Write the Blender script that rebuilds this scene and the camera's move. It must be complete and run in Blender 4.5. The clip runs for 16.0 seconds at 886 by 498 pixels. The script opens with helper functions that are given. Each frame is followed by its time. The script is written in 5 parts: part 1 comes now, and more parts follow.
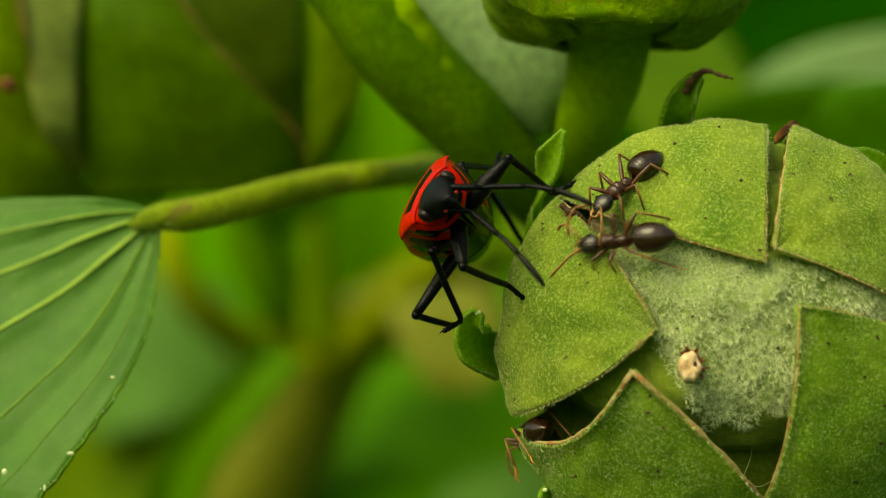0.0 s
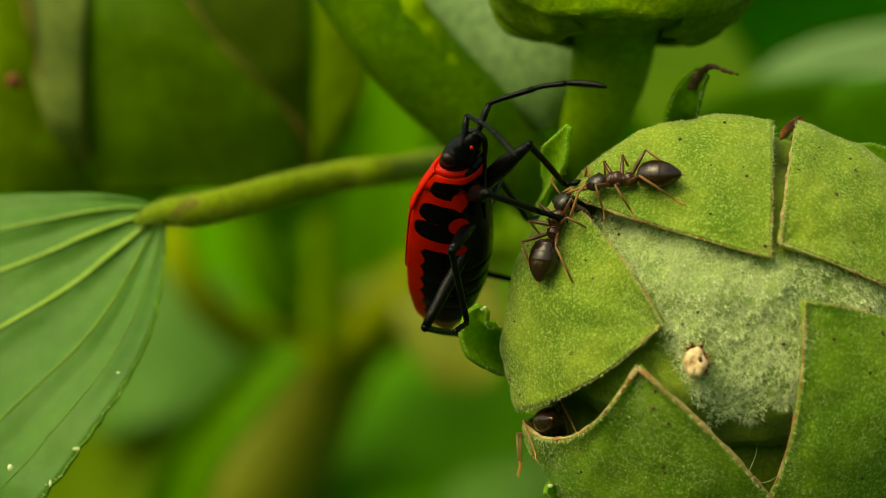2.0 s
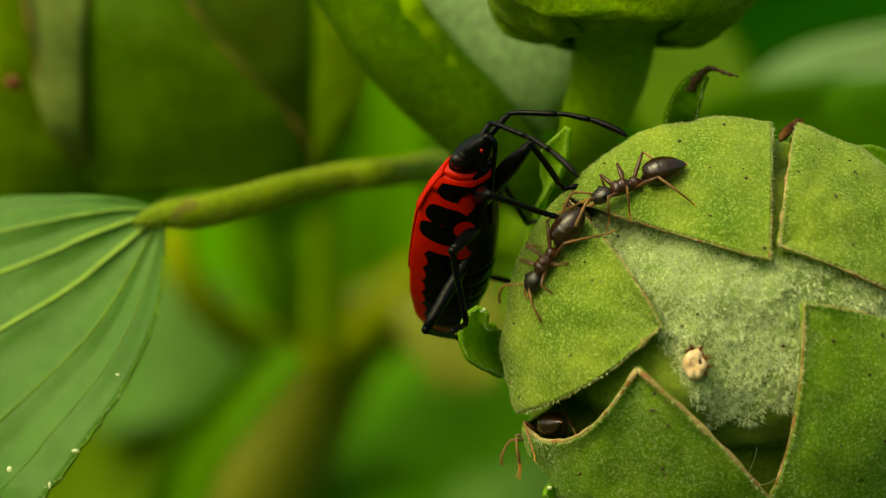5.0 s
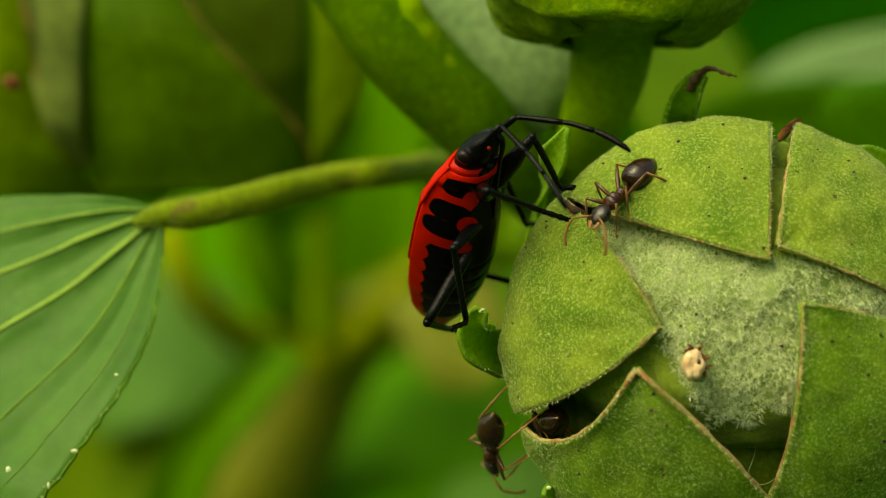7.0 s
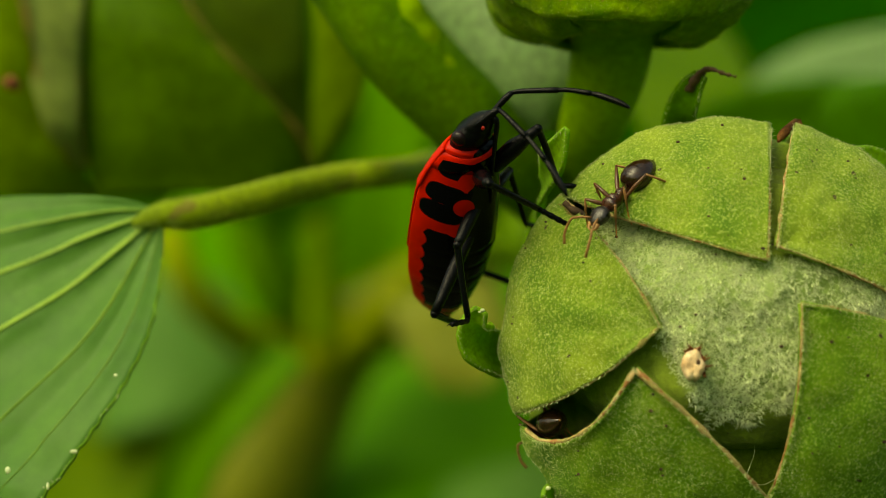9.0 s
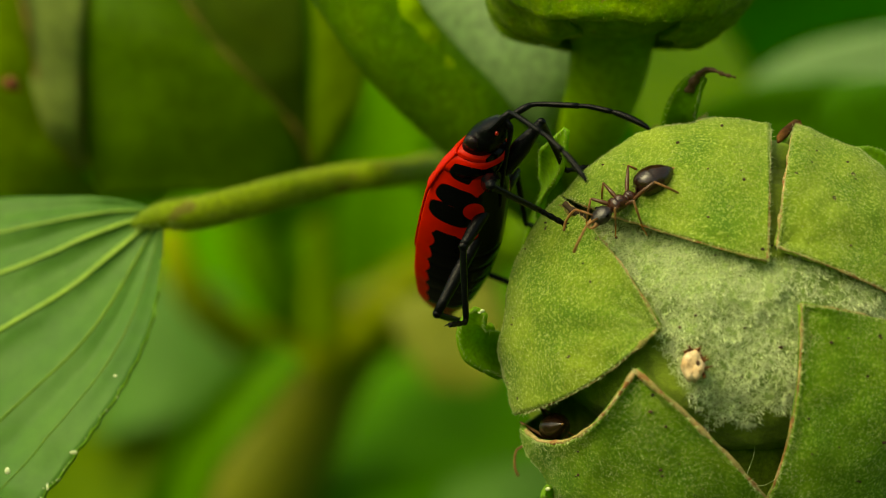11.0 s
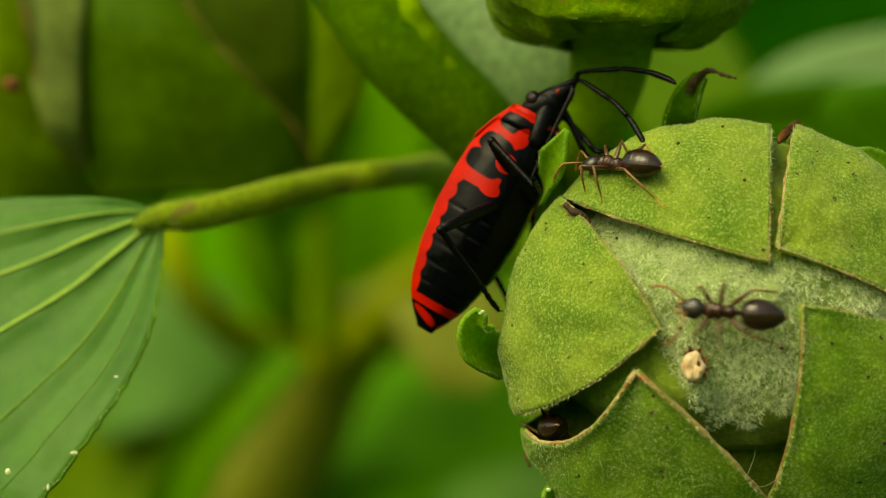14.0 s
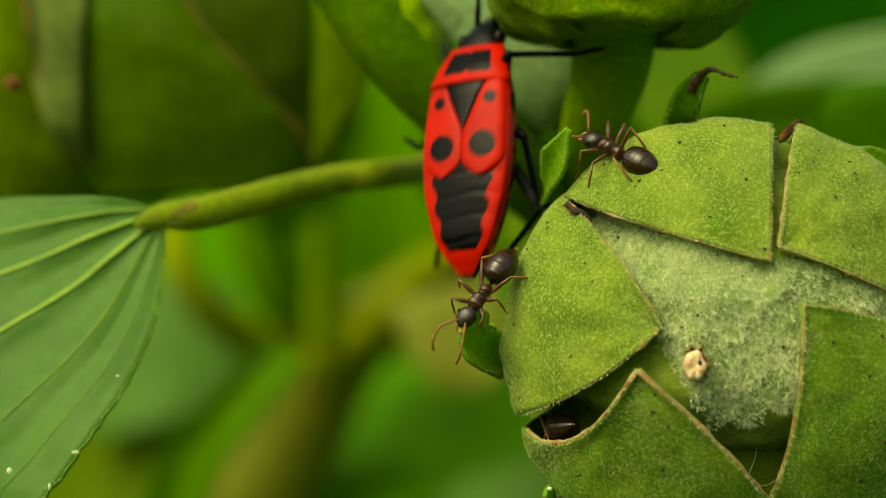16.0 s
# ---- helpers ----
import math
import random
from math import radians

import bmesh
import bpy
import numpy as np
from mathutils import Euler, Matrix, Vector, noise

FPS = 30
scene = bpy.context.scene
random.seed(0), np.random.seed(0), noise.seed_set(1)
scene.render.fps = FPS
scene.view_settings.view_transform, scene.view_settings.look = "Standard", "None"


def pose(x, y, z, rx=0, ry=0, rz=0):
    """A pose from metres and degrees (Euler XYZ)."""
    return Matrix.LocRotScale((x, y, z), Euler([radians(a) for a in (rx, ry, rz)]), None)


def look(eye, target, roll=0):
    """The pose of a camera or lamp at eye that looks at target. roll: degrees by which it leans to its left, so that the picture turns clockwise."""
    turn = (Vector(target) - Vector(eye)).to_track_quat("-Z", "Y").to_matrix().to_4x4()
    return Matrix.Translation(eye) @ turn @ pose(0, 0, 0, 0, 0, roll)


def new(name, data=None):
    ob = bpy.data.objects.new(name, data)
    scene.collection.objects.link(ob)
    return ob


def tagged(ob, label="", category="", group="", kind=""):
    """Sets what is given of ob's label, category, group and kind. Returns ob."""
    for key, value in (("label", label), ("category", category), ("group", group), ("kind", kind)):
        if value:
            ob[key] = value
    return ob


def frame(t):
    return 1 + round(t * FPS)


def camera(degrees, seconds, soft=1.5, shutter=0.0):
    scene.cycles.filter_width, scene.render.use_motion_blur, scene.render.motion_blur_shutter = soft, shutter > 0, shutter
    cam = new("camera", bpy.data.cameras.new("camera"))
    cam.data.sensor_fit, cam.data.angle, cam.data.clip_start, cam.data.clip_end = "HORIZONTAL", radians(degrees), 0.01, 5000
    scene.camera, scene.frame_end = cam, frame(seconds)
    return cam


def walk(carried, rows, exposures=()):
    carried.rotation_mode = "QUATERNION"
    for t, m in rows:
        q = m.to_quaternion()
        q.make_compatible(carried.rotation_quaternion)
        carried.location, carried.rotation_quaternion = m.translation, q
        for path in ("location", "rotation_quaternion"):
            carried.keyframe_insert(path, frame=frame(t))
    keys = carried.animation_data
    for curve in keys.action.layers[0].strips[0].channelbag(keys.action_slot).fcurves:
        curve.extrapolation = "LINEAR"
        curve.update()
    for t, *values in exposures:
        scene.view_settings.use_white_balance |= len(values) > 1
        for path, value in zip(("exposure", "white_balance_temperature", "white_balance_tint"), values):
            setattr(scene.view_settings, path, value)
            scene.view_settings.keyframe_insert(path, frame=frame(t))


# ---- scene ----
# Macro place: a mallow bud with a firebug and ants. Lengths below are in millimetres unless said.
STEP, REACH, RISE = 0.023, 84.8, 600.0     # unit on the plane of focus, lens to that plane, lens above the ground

cam = camera(24.0, 16.0, soft=0.7, shutter=0.8)
cam.data.dof.use_dof = True
cam.data.dof.focus_distance = 0.0843
cam.data.dof.aperture_fstop = 36.0


def at(u, v, d):
    """A point: u, v steps across and down the plane of focus, d mm behind it, spread with the distance from the lens. Metres."""
    k = STEP * (1 + d / REACH)
    return Vector(((u - 784) * k, d, (441 - v) * k + RISE)) * 0.001


def deep(d):
    """Depth of what stands well behind the bud."""
    return d if d < 20 else 20 + (d - 20) * 2.4


def turn(dx, dy):
    """The lens held level, turned a little by the shake of the camera."""
    return pose(0, -REACH * 0.001, RISE * 0.001, 90 + dy * 0.01554, 0, dx * 0.01554)


SHAKE = [(0, -5.5, 3.5), (0.5, -2.5, 1), (1, -2, -0.5), (1.5, 4, -5), (2, 4, -4), (2.5, 5, -6), (3, 4.5, -4), (3.5, 5.5, -5),
         (4, 5, -2.5), (6.5, 1, 0), (7, 1, -0.5), (7.5, -0.5, 0.3), (8, 2, -0.5), (8.5, 1, -1.5), (9, 0, 0.3), (11.5, -0.5, 2.5),
         (12, 1.5, 3.8), (12.5, 1, 3), (13, 2, 3), (13.5, 1, 3), (14, 0.5, 3), (14.5, 2, 3.5), (15, 1, 2.5), (15.5, 1.5, 2.5), (16, 3, 1.5)]
walk(cam, [(t, turn(dx, dy)) for t, dx, dy in SHAKE], exposures=[(0, 0.1, 9500, -17), (16, 0.1, 9500, -17)])

# ---- light: bright overcast day in the open ----
world = bpy.data.worlds.new("sky")
scene.world = world
world.use_nodes = True
wn = world.node_tree
sky = wn.nodes.new("ShaderNodeTexSky")
sky.sky_type, sky.sun_disc = "NISHITA", False
sky.sun_elevation, sky.sun_rotation = radians(50), radians(227)
sky.air_density, sky.dust_density, sky.ozone_density = 1.0, 6.0, 0.3
wn.nodes["Background"].inputs["Strength"].default_value = 0.21
wn.links.new(sky.outputs["Color"], wn.nodes["Background"].inputs["Color"])
sun = new("sun", bpy.data.lights.new("sun", "SUN"))
sun.data.energy, sun.data.angle, sun.data.color = 1.25, radians(40), (1.0, 0.96, 0.88)
sun.matrix_world = look((-0.6, -0.55, 1.57), (0, 0, 0.6))


# ---- materials ----
def nodes_of(name):
    m = bpy.data.materials.new(name)
    m.use_nodes = True
    return m, m.node_tree.nodes, m.node_tree.links


def noise_tex(n, l, scale, detail=4, rough=0.6, coord=None):
    tex = n.new("ShaderNodeTexNoise")
    tex.inputs["Scale"].default_value, tex.inputs["Detail"].default_value, tex.inputs["Roughness"].default_value = scale, detail, rough
    l.new(coord, tex.inputs["Vector"])
    return tex


def ramp(n, l, fac, stops):
    r = n.new("ShaderNodeValToRGB")
    while len(r.color_ramp.elements) < len(stops):
        r.color_ramp.elements.new(0.5)
    for e, (p, c) in zip(r.color_ramp.elements, stops):
        e.position, e.color = p, (*c, 1)
    l.new(fac, r.inputs["Fac"])
    return r


def mixed(n, l, fac, a, b, kind="MIX"):
    m = n.new("ShaderNodeMix")
    m.data_type, m.blend_type = "RGBA", kind
    for socket, value in ((m.inputs["Factor"], fac), (m.inputs["A"], a), (m.inputs["B"], b)):
        if isinstance(value, (int, float)):
            socket.default_value = value
        elif isinstance(value, tuple):
            socket.default_value = (*value, 1)
        else:
            l.new(value, socket)
    return m.outputs["Result"]


def skin(name, dark, light, rough=0.5, grain=2500, patch=250, bump=0.2, thin=0.0, spec=0.4, spots=None, sheen=0.0, glow_tint=None, flecks=None, mild=0.8, bald=None):
    """A living surface: patches and grain between two colours, fine relief, and light let through where thin."""
    m, n, l = nodes_of(name)
    p = n["Principled BSDF"]
    coord = n.new("ShaderNodeTexCoord").outputs["Object"]
    big, small = noise_tex(n, l, patch, 3, 0.55, coord), noise_tex(n, l, grain, 5, 0.7, coord)
    c1 = ramp(n, l, big.outputs["Fac"], [(0.3, dark), (0.7, light)]).outputs["Color"]
    g = ramp(n, l, small.outputs["Fac"], [(0.3, (0.55, 0.55, 0.55)), (0.7, (1.35, 1.35, 1.3))]).outputs["Color"]
    col = mixed(n, l, mild, c1, g, "MULTIPLY")
    if flecks:
        s = noise_tex(n, l, grain * 1.3, 2, 0.6, coord)
        k = ramp(n, l, s.outputs["Fac"], [(0.5, (0, 0, 0)), (0.72, (0.6, 0.6, 0.6))]).outputs["Color"]
        col = mixed(n, l, k, col, flecks)
    if bald:
        attr = n.new("ShaderNodeAttribute")
        attr.attribute_name = "pattern"
        col = mixed(n, l, attr.outputs["Fac"], col, mixed(n, l, 0.6, bald, g, "MULTIPLY"))
    if spots:
        s = noise_tex(n, l, spots[0], 2, 0.5, coord)
        k = ramp(n, l, s.outputs["Fac"], [(spots[1], (0, 0, 0)), (spots[1] + 0.03, (1, 1, 1))]).outputs["Color"]
        col = mixed(n, l, k, col, spots[2])
    l.new(col, p.inputs["Base Color"])
    p.inputs["Roughness"].default_value, p.inputs["Specular IOR Level"].default_value = rough, spec
    p.inputs["Sheen Weight"].default_value = sheen
    b = n.new("ShaderNodeBump")
    b.inputs["Strength"].default_value, b.inputs["Distance"].default_value = bump, 0.0001
    l.new(small.outputs["Fac"], b.inputs["Height"])
    l.new(b.outputs["Normal"], p.inputs["Normal"])
    if thin:
        t, mix = n.new("ShaderNodeBsdfTranslucent"), n.new("ShaderNodeMixShader")
        l.new(mixed(n, l, 1.0, col, glow_tint or (1.0, 1.25, 0.5), "MULTIPLY"), t.inputs["Color"])
        mix.inputs["Fac"].default_value = thin
        l.new(p.outputs[0], mix.inputs[1]), l.new(t.outputs[0], mix.inputs[2])
        l.new(mix.outputs[0], n["Material Output"].inputs["Surface"])
    return m


def masked(name, base, mark, rough=0.35, rough_mark=0.3, grain=3000, bump=0.12, spec=0.5):
    """Two enamel-like colours parted by the mesh's own pattern, with fine pitting."""
    m, n, l = nodes_of(name)
    p = n["Principled BSDF"]
    coord = n.new("ShaderNodeTexCoord").outputs["Object"]
    attr = n.new("ShaderNodeAttribute")
    attr.attribute_name = "pattern"
    small, big = noise_tex(n, l, grain, 4, 0.6, coord), noise_tex(n, l, 700, 3, 0.6, coord)
    wob = n.new("ShaderNodeMath")
    wob.operation = "MULTIPLY_ADD"
    l.new(big.outputs["Fac"], wob.inputs[0])
    wob.inputs[1].default_value, wob.inputs[2].default_value = 0.16, -0.08
    add = n.new("ShaderNodeMath")
    l.new(attr.outputs["Fac"], add.inputs[0]), l.new(wob.outputs[0], add.inputs[1])
    k = n.new("ShaderNodeMapRange")
    l.new(add.outputs[0], k.inputs["Value"])
    k.inputs["From Min"].default_value, k.inputs["From Max"].default_value = -0.04, 0.04
    shade = ramp(n, l, big.outputs["Fac"], [(0.3, (0.75, 0.75, 0.75)), (0.7, (1.2, 1.2, 1.2))]).outputs["Color"]
    col = mixed(n, l, 1.0, mixed(n, l, k.outputs["Result"], base, mark), shade, "MULTIPLY")
    l.new(col, p.inputs["Base Color"])
    r = n.new("ShaderNodeMapRange")
    l.new(k.outputs["Result"], r.inputs["Value"])
    r.inputs["To Min"].default_value, r.inputs["To Max"].default_value = rough, rough_mark
    l.new(r.outputs["Result"], p.inputs["Roughness"])
    p.inputs["Specular IOR Level"].default_value = spec
    b = n.new("ShaderNodeBump")
    b.inputs["Strength"].default_value, b.inputs["Distance"].default_value = bump, 0.00006
    l.new(small.outputs["Fac"], b.inputs["Height"])
    l.new(b.outputs["Normal"], p.inputs["Normal"])
    return m


RED, BLACK = (0.38, 0.005, 0.002), (0.0012, 0.0013, 0.0018)
M_BUG = masked("firebug_shell", RED, BLACK, 0.36, 0.13, bump=0.2, spec=0.08)
M_BLACK = skin("black_chitin", (0.0012, 0.0014, 0.0018), (0.0026, 0.0028, 0.0034), 0.14, 7000, 900, 0.35, spec=0.11)
M_REDSPOT = skin("red_spot", (0.3, 0.006, 0.003), (0.4, 0.01, 0.004), 0.4, 3000, 700, 0.1, spec=0.3)
M_EYE = skin("bug_eye", (0.005, 0.002, 0.003), (0.011, 0.004, 0.005), 0.2, 9000, 2000, 0.3, spec=0.2)
M_ANT = skin("ant_shell", (0.011, 0.005, 0.0025), (0.026, 0.011, 0.005), 0.14, 9000, 1400, 0.12, spec=0.5)
M_ANTRED = skin("ant_thorax", (0.02, 0.006, 0.003), (0.06, 0.018, 0.007), 0.22, 7000, 1600, 0.3, spec=0.5)
M_ANTFOOT = skin("ant_foot", (0.4, 0.14, 0.025), (0.62, 0.25, 0.05), 0.4, 6000, 900, 0.2, 0.25, glow_tint=(1.3, 0.8, 0.4))
M_ANTLEG = skin("ant_leg", (0.2, 0.095, 0.035), (0.42, 0.22, 0.085), 0.4, 6000, 900, 0.2, 0.25, glow_tint=(1.3, 0.8, 0.4))
M_ANTTHIGH = skin("ant_thigh", (0.05, 0.02, 0.009), (0.11, 0.048, 0.02), 0.25, 6000, 900, 0.2)
M_ANTGREY = skin("ant_head", (0.008, 0.005, 0.004), (0.018, 0.012, 0.009), 0.25, 9000, 2000, 0.25, spec=0.6, sheen=0.03)
M_SEPAL = skin("sepal_skin", (0.078, 0.165, 0.007), (0.215, 0.3, 0.027), 0.75, 6500, 420, 0.7, 0.12, 0.2, (1900, 0.72, (0.05, 0.04, 0.01)), 0.06, flecks=(0.44, 0.52, 0.13), mild=0.5)
M_GREENSEPAL = skin("lower_sepal_skin", (0.06, 0.165, 0.004), (0.165, 0.29, 0.014), 0.75, 6500, 420, 0.8, 0.14, 0.2, (1900, 0.72, (0.05, 0.04, 0.01)), 0.04, flecks=(0.36, 0.5, 0.09), mild=0.5)
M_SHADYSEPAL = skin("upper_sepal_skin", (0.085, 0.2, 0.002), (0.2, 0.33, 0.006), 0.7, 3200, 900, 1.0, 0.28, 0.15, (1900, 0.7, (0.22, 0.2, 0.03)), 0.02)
M_CUP = skin("cup_skin", (0.12, 0.2, 0.008), (0.2, 0.29, 0.02), 0.6, 4500, 500, 0.5)
M_WOOL = skin("woolly_skin", (0.18, 0.26, 0.065), (0.29, 0.37, 0.14), 0.9, 4200, 500, 0.9, 0.0, 0.2, (1500, 0.745, (0.12, 0.09, 0.04)), 0.1, bald=(0.2, 0.28, 0.03))
M_RIM = skin("dry_rim", (0.24, 0.2, 0.05), (0.44, 0.31, 0.15), 0.85, 6000, 700, 0.8, spots=(1500, 0.57, (0.26, 0.12, 0.04)))
M_OLDRIM = skin("old_rim", (0.11, 0.12, 0.006), (0.2, 0.11, 0.012), 0.8, 4000, 700, 0.4)
M_FUZZ = skin("white_hairs", (0.66, 0.74, 0.42), (0.84, 0.9, 0.62), 0.6, 5000, 700, 0.0, 0.3, glow_tint=(1, 1, 0.9))
M_DOWN = skin("sepal_down", (0.42, 0.5, 0.17), (0.64, 0.7, 0.4), 0.7, 5000, 700, 0.0, 0.3, glow_tint=(1, 1, 0.6))
M_DIMDOWN = skin("green_down", (0.22, 0.33, 0.03), (0.36, 0.46, 0.1), 0.7, 5000, 700, 0.0, 0.3, glow_tint=(1, 1, 0.6))
M_STUB = skin("dry_stub", (0.5, 0.3, 0.14), (0.85, 0.68, 0.45), 0.8, 4000, 1500, 0.8, spots=(2200, 0.66, (0.16, 0.06, 0.02)))
M_DRY = skin("withered", (0.018, 0.009, 0.004), (0.09, 0.045, 0.018), 0.8, 3000, 700, 0.8)
M_LEAF = skin("leaf_skin", (0.046, 0.145, 0.013), (0.076, 0.185, 0.022), 0.55, 1300, 160, 0.25, 0.25, 0.25, mild=0.3)
M_PALESEPAL = skin("pale_sepal", (0.17, 0.235, 0.045), (0.23, 0.29, 0.07), 0.7, 1500, 90, 0.2, 0.42, 0.1)
# Darkened green that holds the shade of the leaf under the stem.
M_SHADELEAF = skin("shade_leaf", (0.05, 0.16, 0.002), (0.075, 0.2, 0.004), 0.6, 1500, 90, 0.2, 0.42, 0.1)
M_COOL = skin("cool_far_leaf", (0.07, 0.19, 0.02), (0.1, 0.24, 0.032), 0.6, 1500, 90, 0.2, 0.42, 0.2)
M_OLDSEPAL = skin("old_sepal", (0.032, 0.068, 0.001), (0.055, 0.09, 0.002), 0.7, 1500, 200, 0.2, 0.25, 0.08)
M_STUBDARK = skin("dark_stub", (0.09, 0.03, 0.01), (0.2, 0.08, 0.03), 0.8, 3000, 700, 0.6, spec=0.1)
M_FLAP = skin("dry_flap", (0.035, 0.012, 0.004), (0.16, 0.07, 0.02), 0.8, 5000, 1100, 0.8, spec=0.1)
# Dark green of the deep shoot; on one bract it serves as shade.
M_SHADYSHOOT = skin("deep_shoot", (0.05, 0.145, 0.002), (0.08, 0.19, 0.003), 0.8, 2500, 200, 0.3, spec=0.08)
M_VEIN = skin("leaf_vein", (0.15, 0.28, 0.014), (0.22, 0.36, 0.022), 0.5, 2500, 300, 0.2, 0.1, mild=0.4)
M_STEM = skin("stem_skin", (0.12, 0.24, 0.004), (0.17, 0.31, 0.008), 0.7, 2500, 250, 0.4, spec=0.15)
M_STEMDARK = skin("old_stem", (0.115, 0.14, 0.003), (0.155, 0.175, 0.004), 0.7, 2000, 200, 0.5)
M_SHOOT = skin("shoot_skin", (0.045, 0.125, 0.002), (0.085, 0.175, 0.003), 0.8, 2500, 350, 0.4, spec=0.1)
M_TAN = skin("tan_stalk", (0.19, 0.245, 0.009), (0.26, 0.305, 0.013), 0.8, 2500, 200, 0.3, spec=0.08)
# Yellow-green of a thin shoot, and of the painted light on a ridge.
M_RIDGE = skin("shoot_ridge", (0.12, 0.23, 0.002), (0.22, 0.35, 0.004), 0.8, 1200, 500, 0.5, spec=0.1)
M_PETIOLE = skin("petiole_skin", (0.13, 0.2, 0.006), (0.21, 0.28, 0.014), 0.7, 2500, 400, 0.5, spec=0.15, spots=(900, 0.64, (0.15, 0.14, 0.02)))
M_BRACT = skin("bract_skin", (0.15, 0.32, 0.008), (0.22, 0.42, 0.018), 0.6, 3500, 400, 0.5, 0.38)
# Far-leaf colours: deep has shade mixed in, bright has light mixed in.
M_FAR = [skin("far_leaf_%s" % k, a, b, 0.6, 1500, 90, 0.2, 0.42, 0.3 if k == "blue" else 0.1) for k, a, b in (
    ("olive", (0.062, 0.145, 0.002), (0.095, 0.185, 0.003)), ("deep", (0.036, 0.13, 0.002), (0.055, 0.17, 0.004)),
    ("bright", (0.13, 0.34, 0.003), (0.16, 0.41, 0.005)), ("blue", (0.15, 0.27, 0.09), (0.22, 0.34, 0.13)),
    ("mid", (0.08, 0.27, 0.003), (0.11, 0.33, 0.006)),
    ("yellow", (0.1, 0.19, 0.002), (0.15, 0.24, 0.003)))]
M_SOIL = skin("soil", (0.02, 0.03, 0.01), (0.05, 0.055, 0.02), 0.95, 60, 6, 0.5)


# ---- mesh helpers ----
def thing(name, place, label, category, group="", kind=""):
    ob = new(name)
    ob.location, ob.empty_display_size = place, 0.001
    return tagged(ob, label, category, group, kind)


def root_of(ob):
    while ob.parent:
        ob = ob.parent
    return ob


def part(name, bm, material, parent, label="", world=False, smooth=True):
    """Links a bmesh (millimetres) as one mesh under a thing or part. world: its points are in the place, not in the thing."""
    for v in bm.verts:
        v.co = v.co * 0.001
    if world:
        shift = root_of(parent).location
        for v in bm.verts:
            v.co -= shift
    me = bpy.data.meshes.new(name)
    if smooth:
        for f in bm.faces:
            f.smooth = True
    bm.to_mesh(me)
    bm.free()
    me.materials.append(material)
    ob = new(name, me)
    ob.parent = parent
    if label:
        ob["label"] = label
    return ob


def pattern(ob, value):
    """Stores value(x, y, z), in mm of the part, as the mesh's pattern."""
    at_ = ob.data.attributes.new("pattern", "FLOAT", "POINT")
    for i, v in enumerate(ob.data.vertices):
        at_.data[i].value = max(-1.0, min(1.0, value(v.co.x * 1000, v.co.y * 1000, v.co.z * 1000)))
    return ob


def grid(bm, rows, closed=False):
    """Faces between rows of points."""
    vs = [[bm.verts.new(p) for p in r] for r in rows]
    for a, b in zip(vs, vs[1:]):
        k = len(a)
        for i in range(k if closed else k - 1):
            j = (i + 1) % k
            bm.faces.new((a[i], a[j], b[j], b[i]))
    if closed:
        for end in (vs[0][::-1], vs[-1]):
            bm.faces.new(end)
    return bm


def tube(points, radii, sides=10, bm=None, flat=1.0):
    """A bent, tapered rod through points."""
    bm = bm or bmesh.new()
    pts = [Vector(p) for p in points]
    side, rows = None, []
    for i, p in enumerate(pts):
        way = (pts[min(i + 1, len(pts) - 1)] - pts[max(i - 1, 0)]).normalized()
        if side is None:
            side = way.orthogonal().normalized()
        side = (side - way * side.dot(way)).normalized()
        up = way.cross(side)
        r = radii[i] if hasattr(radii, "__len__") else radii
        rows.append([p + (side * math.cos(a) + up * math.sin(a) * flat) * r for a in [2 * math.pi * j / sides for j in range(sides)]])
    return grid(bm, rows, True)


def curve(points, steps):
    """A smooth line through points (Catmull-Rom)."""
    p = [Vector(q) for q in points]
    p = [2 * p[0] - p[1]] + p + [2 * p[-1] - p[-2]]
    out = []
    for i in range(1, len(p) - 2):
        a, b, c, d = p[i - 1:i + 3]
        for k in range(steps):
            s = k / steps
            out.append(0.5 * (2 * b + (c - a) * s + (2 * a - 5 * b + 4 * c - d) * s * s + (3 * b - a - 3 * c + d) * s ** 3))
    return out + [p[-2]]


def lerp_rows(rows, x):
    """Values of a table at x, row by row (first column rising)."""
    if x <= rows[0][0]:
        return rows[0][1:]
    for a, b in zip(rows, rows[1:]):
        if x <= b[0]:
            k = (x - a[0]) / (b[0] - a[0])
            return tuple(p + (q - p) * k for p, q in zip(a[1:], b[1:]))
    return rows[-1][1:]


def spaced(lo, hi, count):
    return [lo + (hi - lo) * i / (count - 1) for i in range(count)]


def mm(v):
    return Vector(v) * 1000


def ball(bm, centre, radii, rings=12, sides=16, turn_by=None):
    """An ellipsoid; turn_by: its own rotation."""
    rot = turn_by or Matrix.Identity(3)
    rows = []
    for i in range(rings + 1):
        a = math.pi * (0.02 + 0.96 * i / rings)
        rows.append([Vector(centre) + rot @ Vector((radii[0] * math.cos(a), radii[1] * math.sin(a) * math.cos(b), radii[2] * math.sin(a) * math.sin(b)))
                     for b in [2 * math.pi * j / sides for j in range(sides)]])
    return grid(bm, rows, True)


def rough_of(p, size, height):
    return noise.noise(Vector(p) / size) * height


# ---- ground and distance ----
def ground():
    bm = bmesh.new()
    k = [-60000, -8000, -2000, -600, -200, 200, 600, 2000, 8000, 60000]
    grid(bm, [[(x, y, rough_of((x, y, 0), 400, 18)) for x in k] for y in k])
    g = part("ground", bm, M_SOIL, None)
    tagged(g, "dark garden soil under the plants", "ground", kind="structure")


ground()


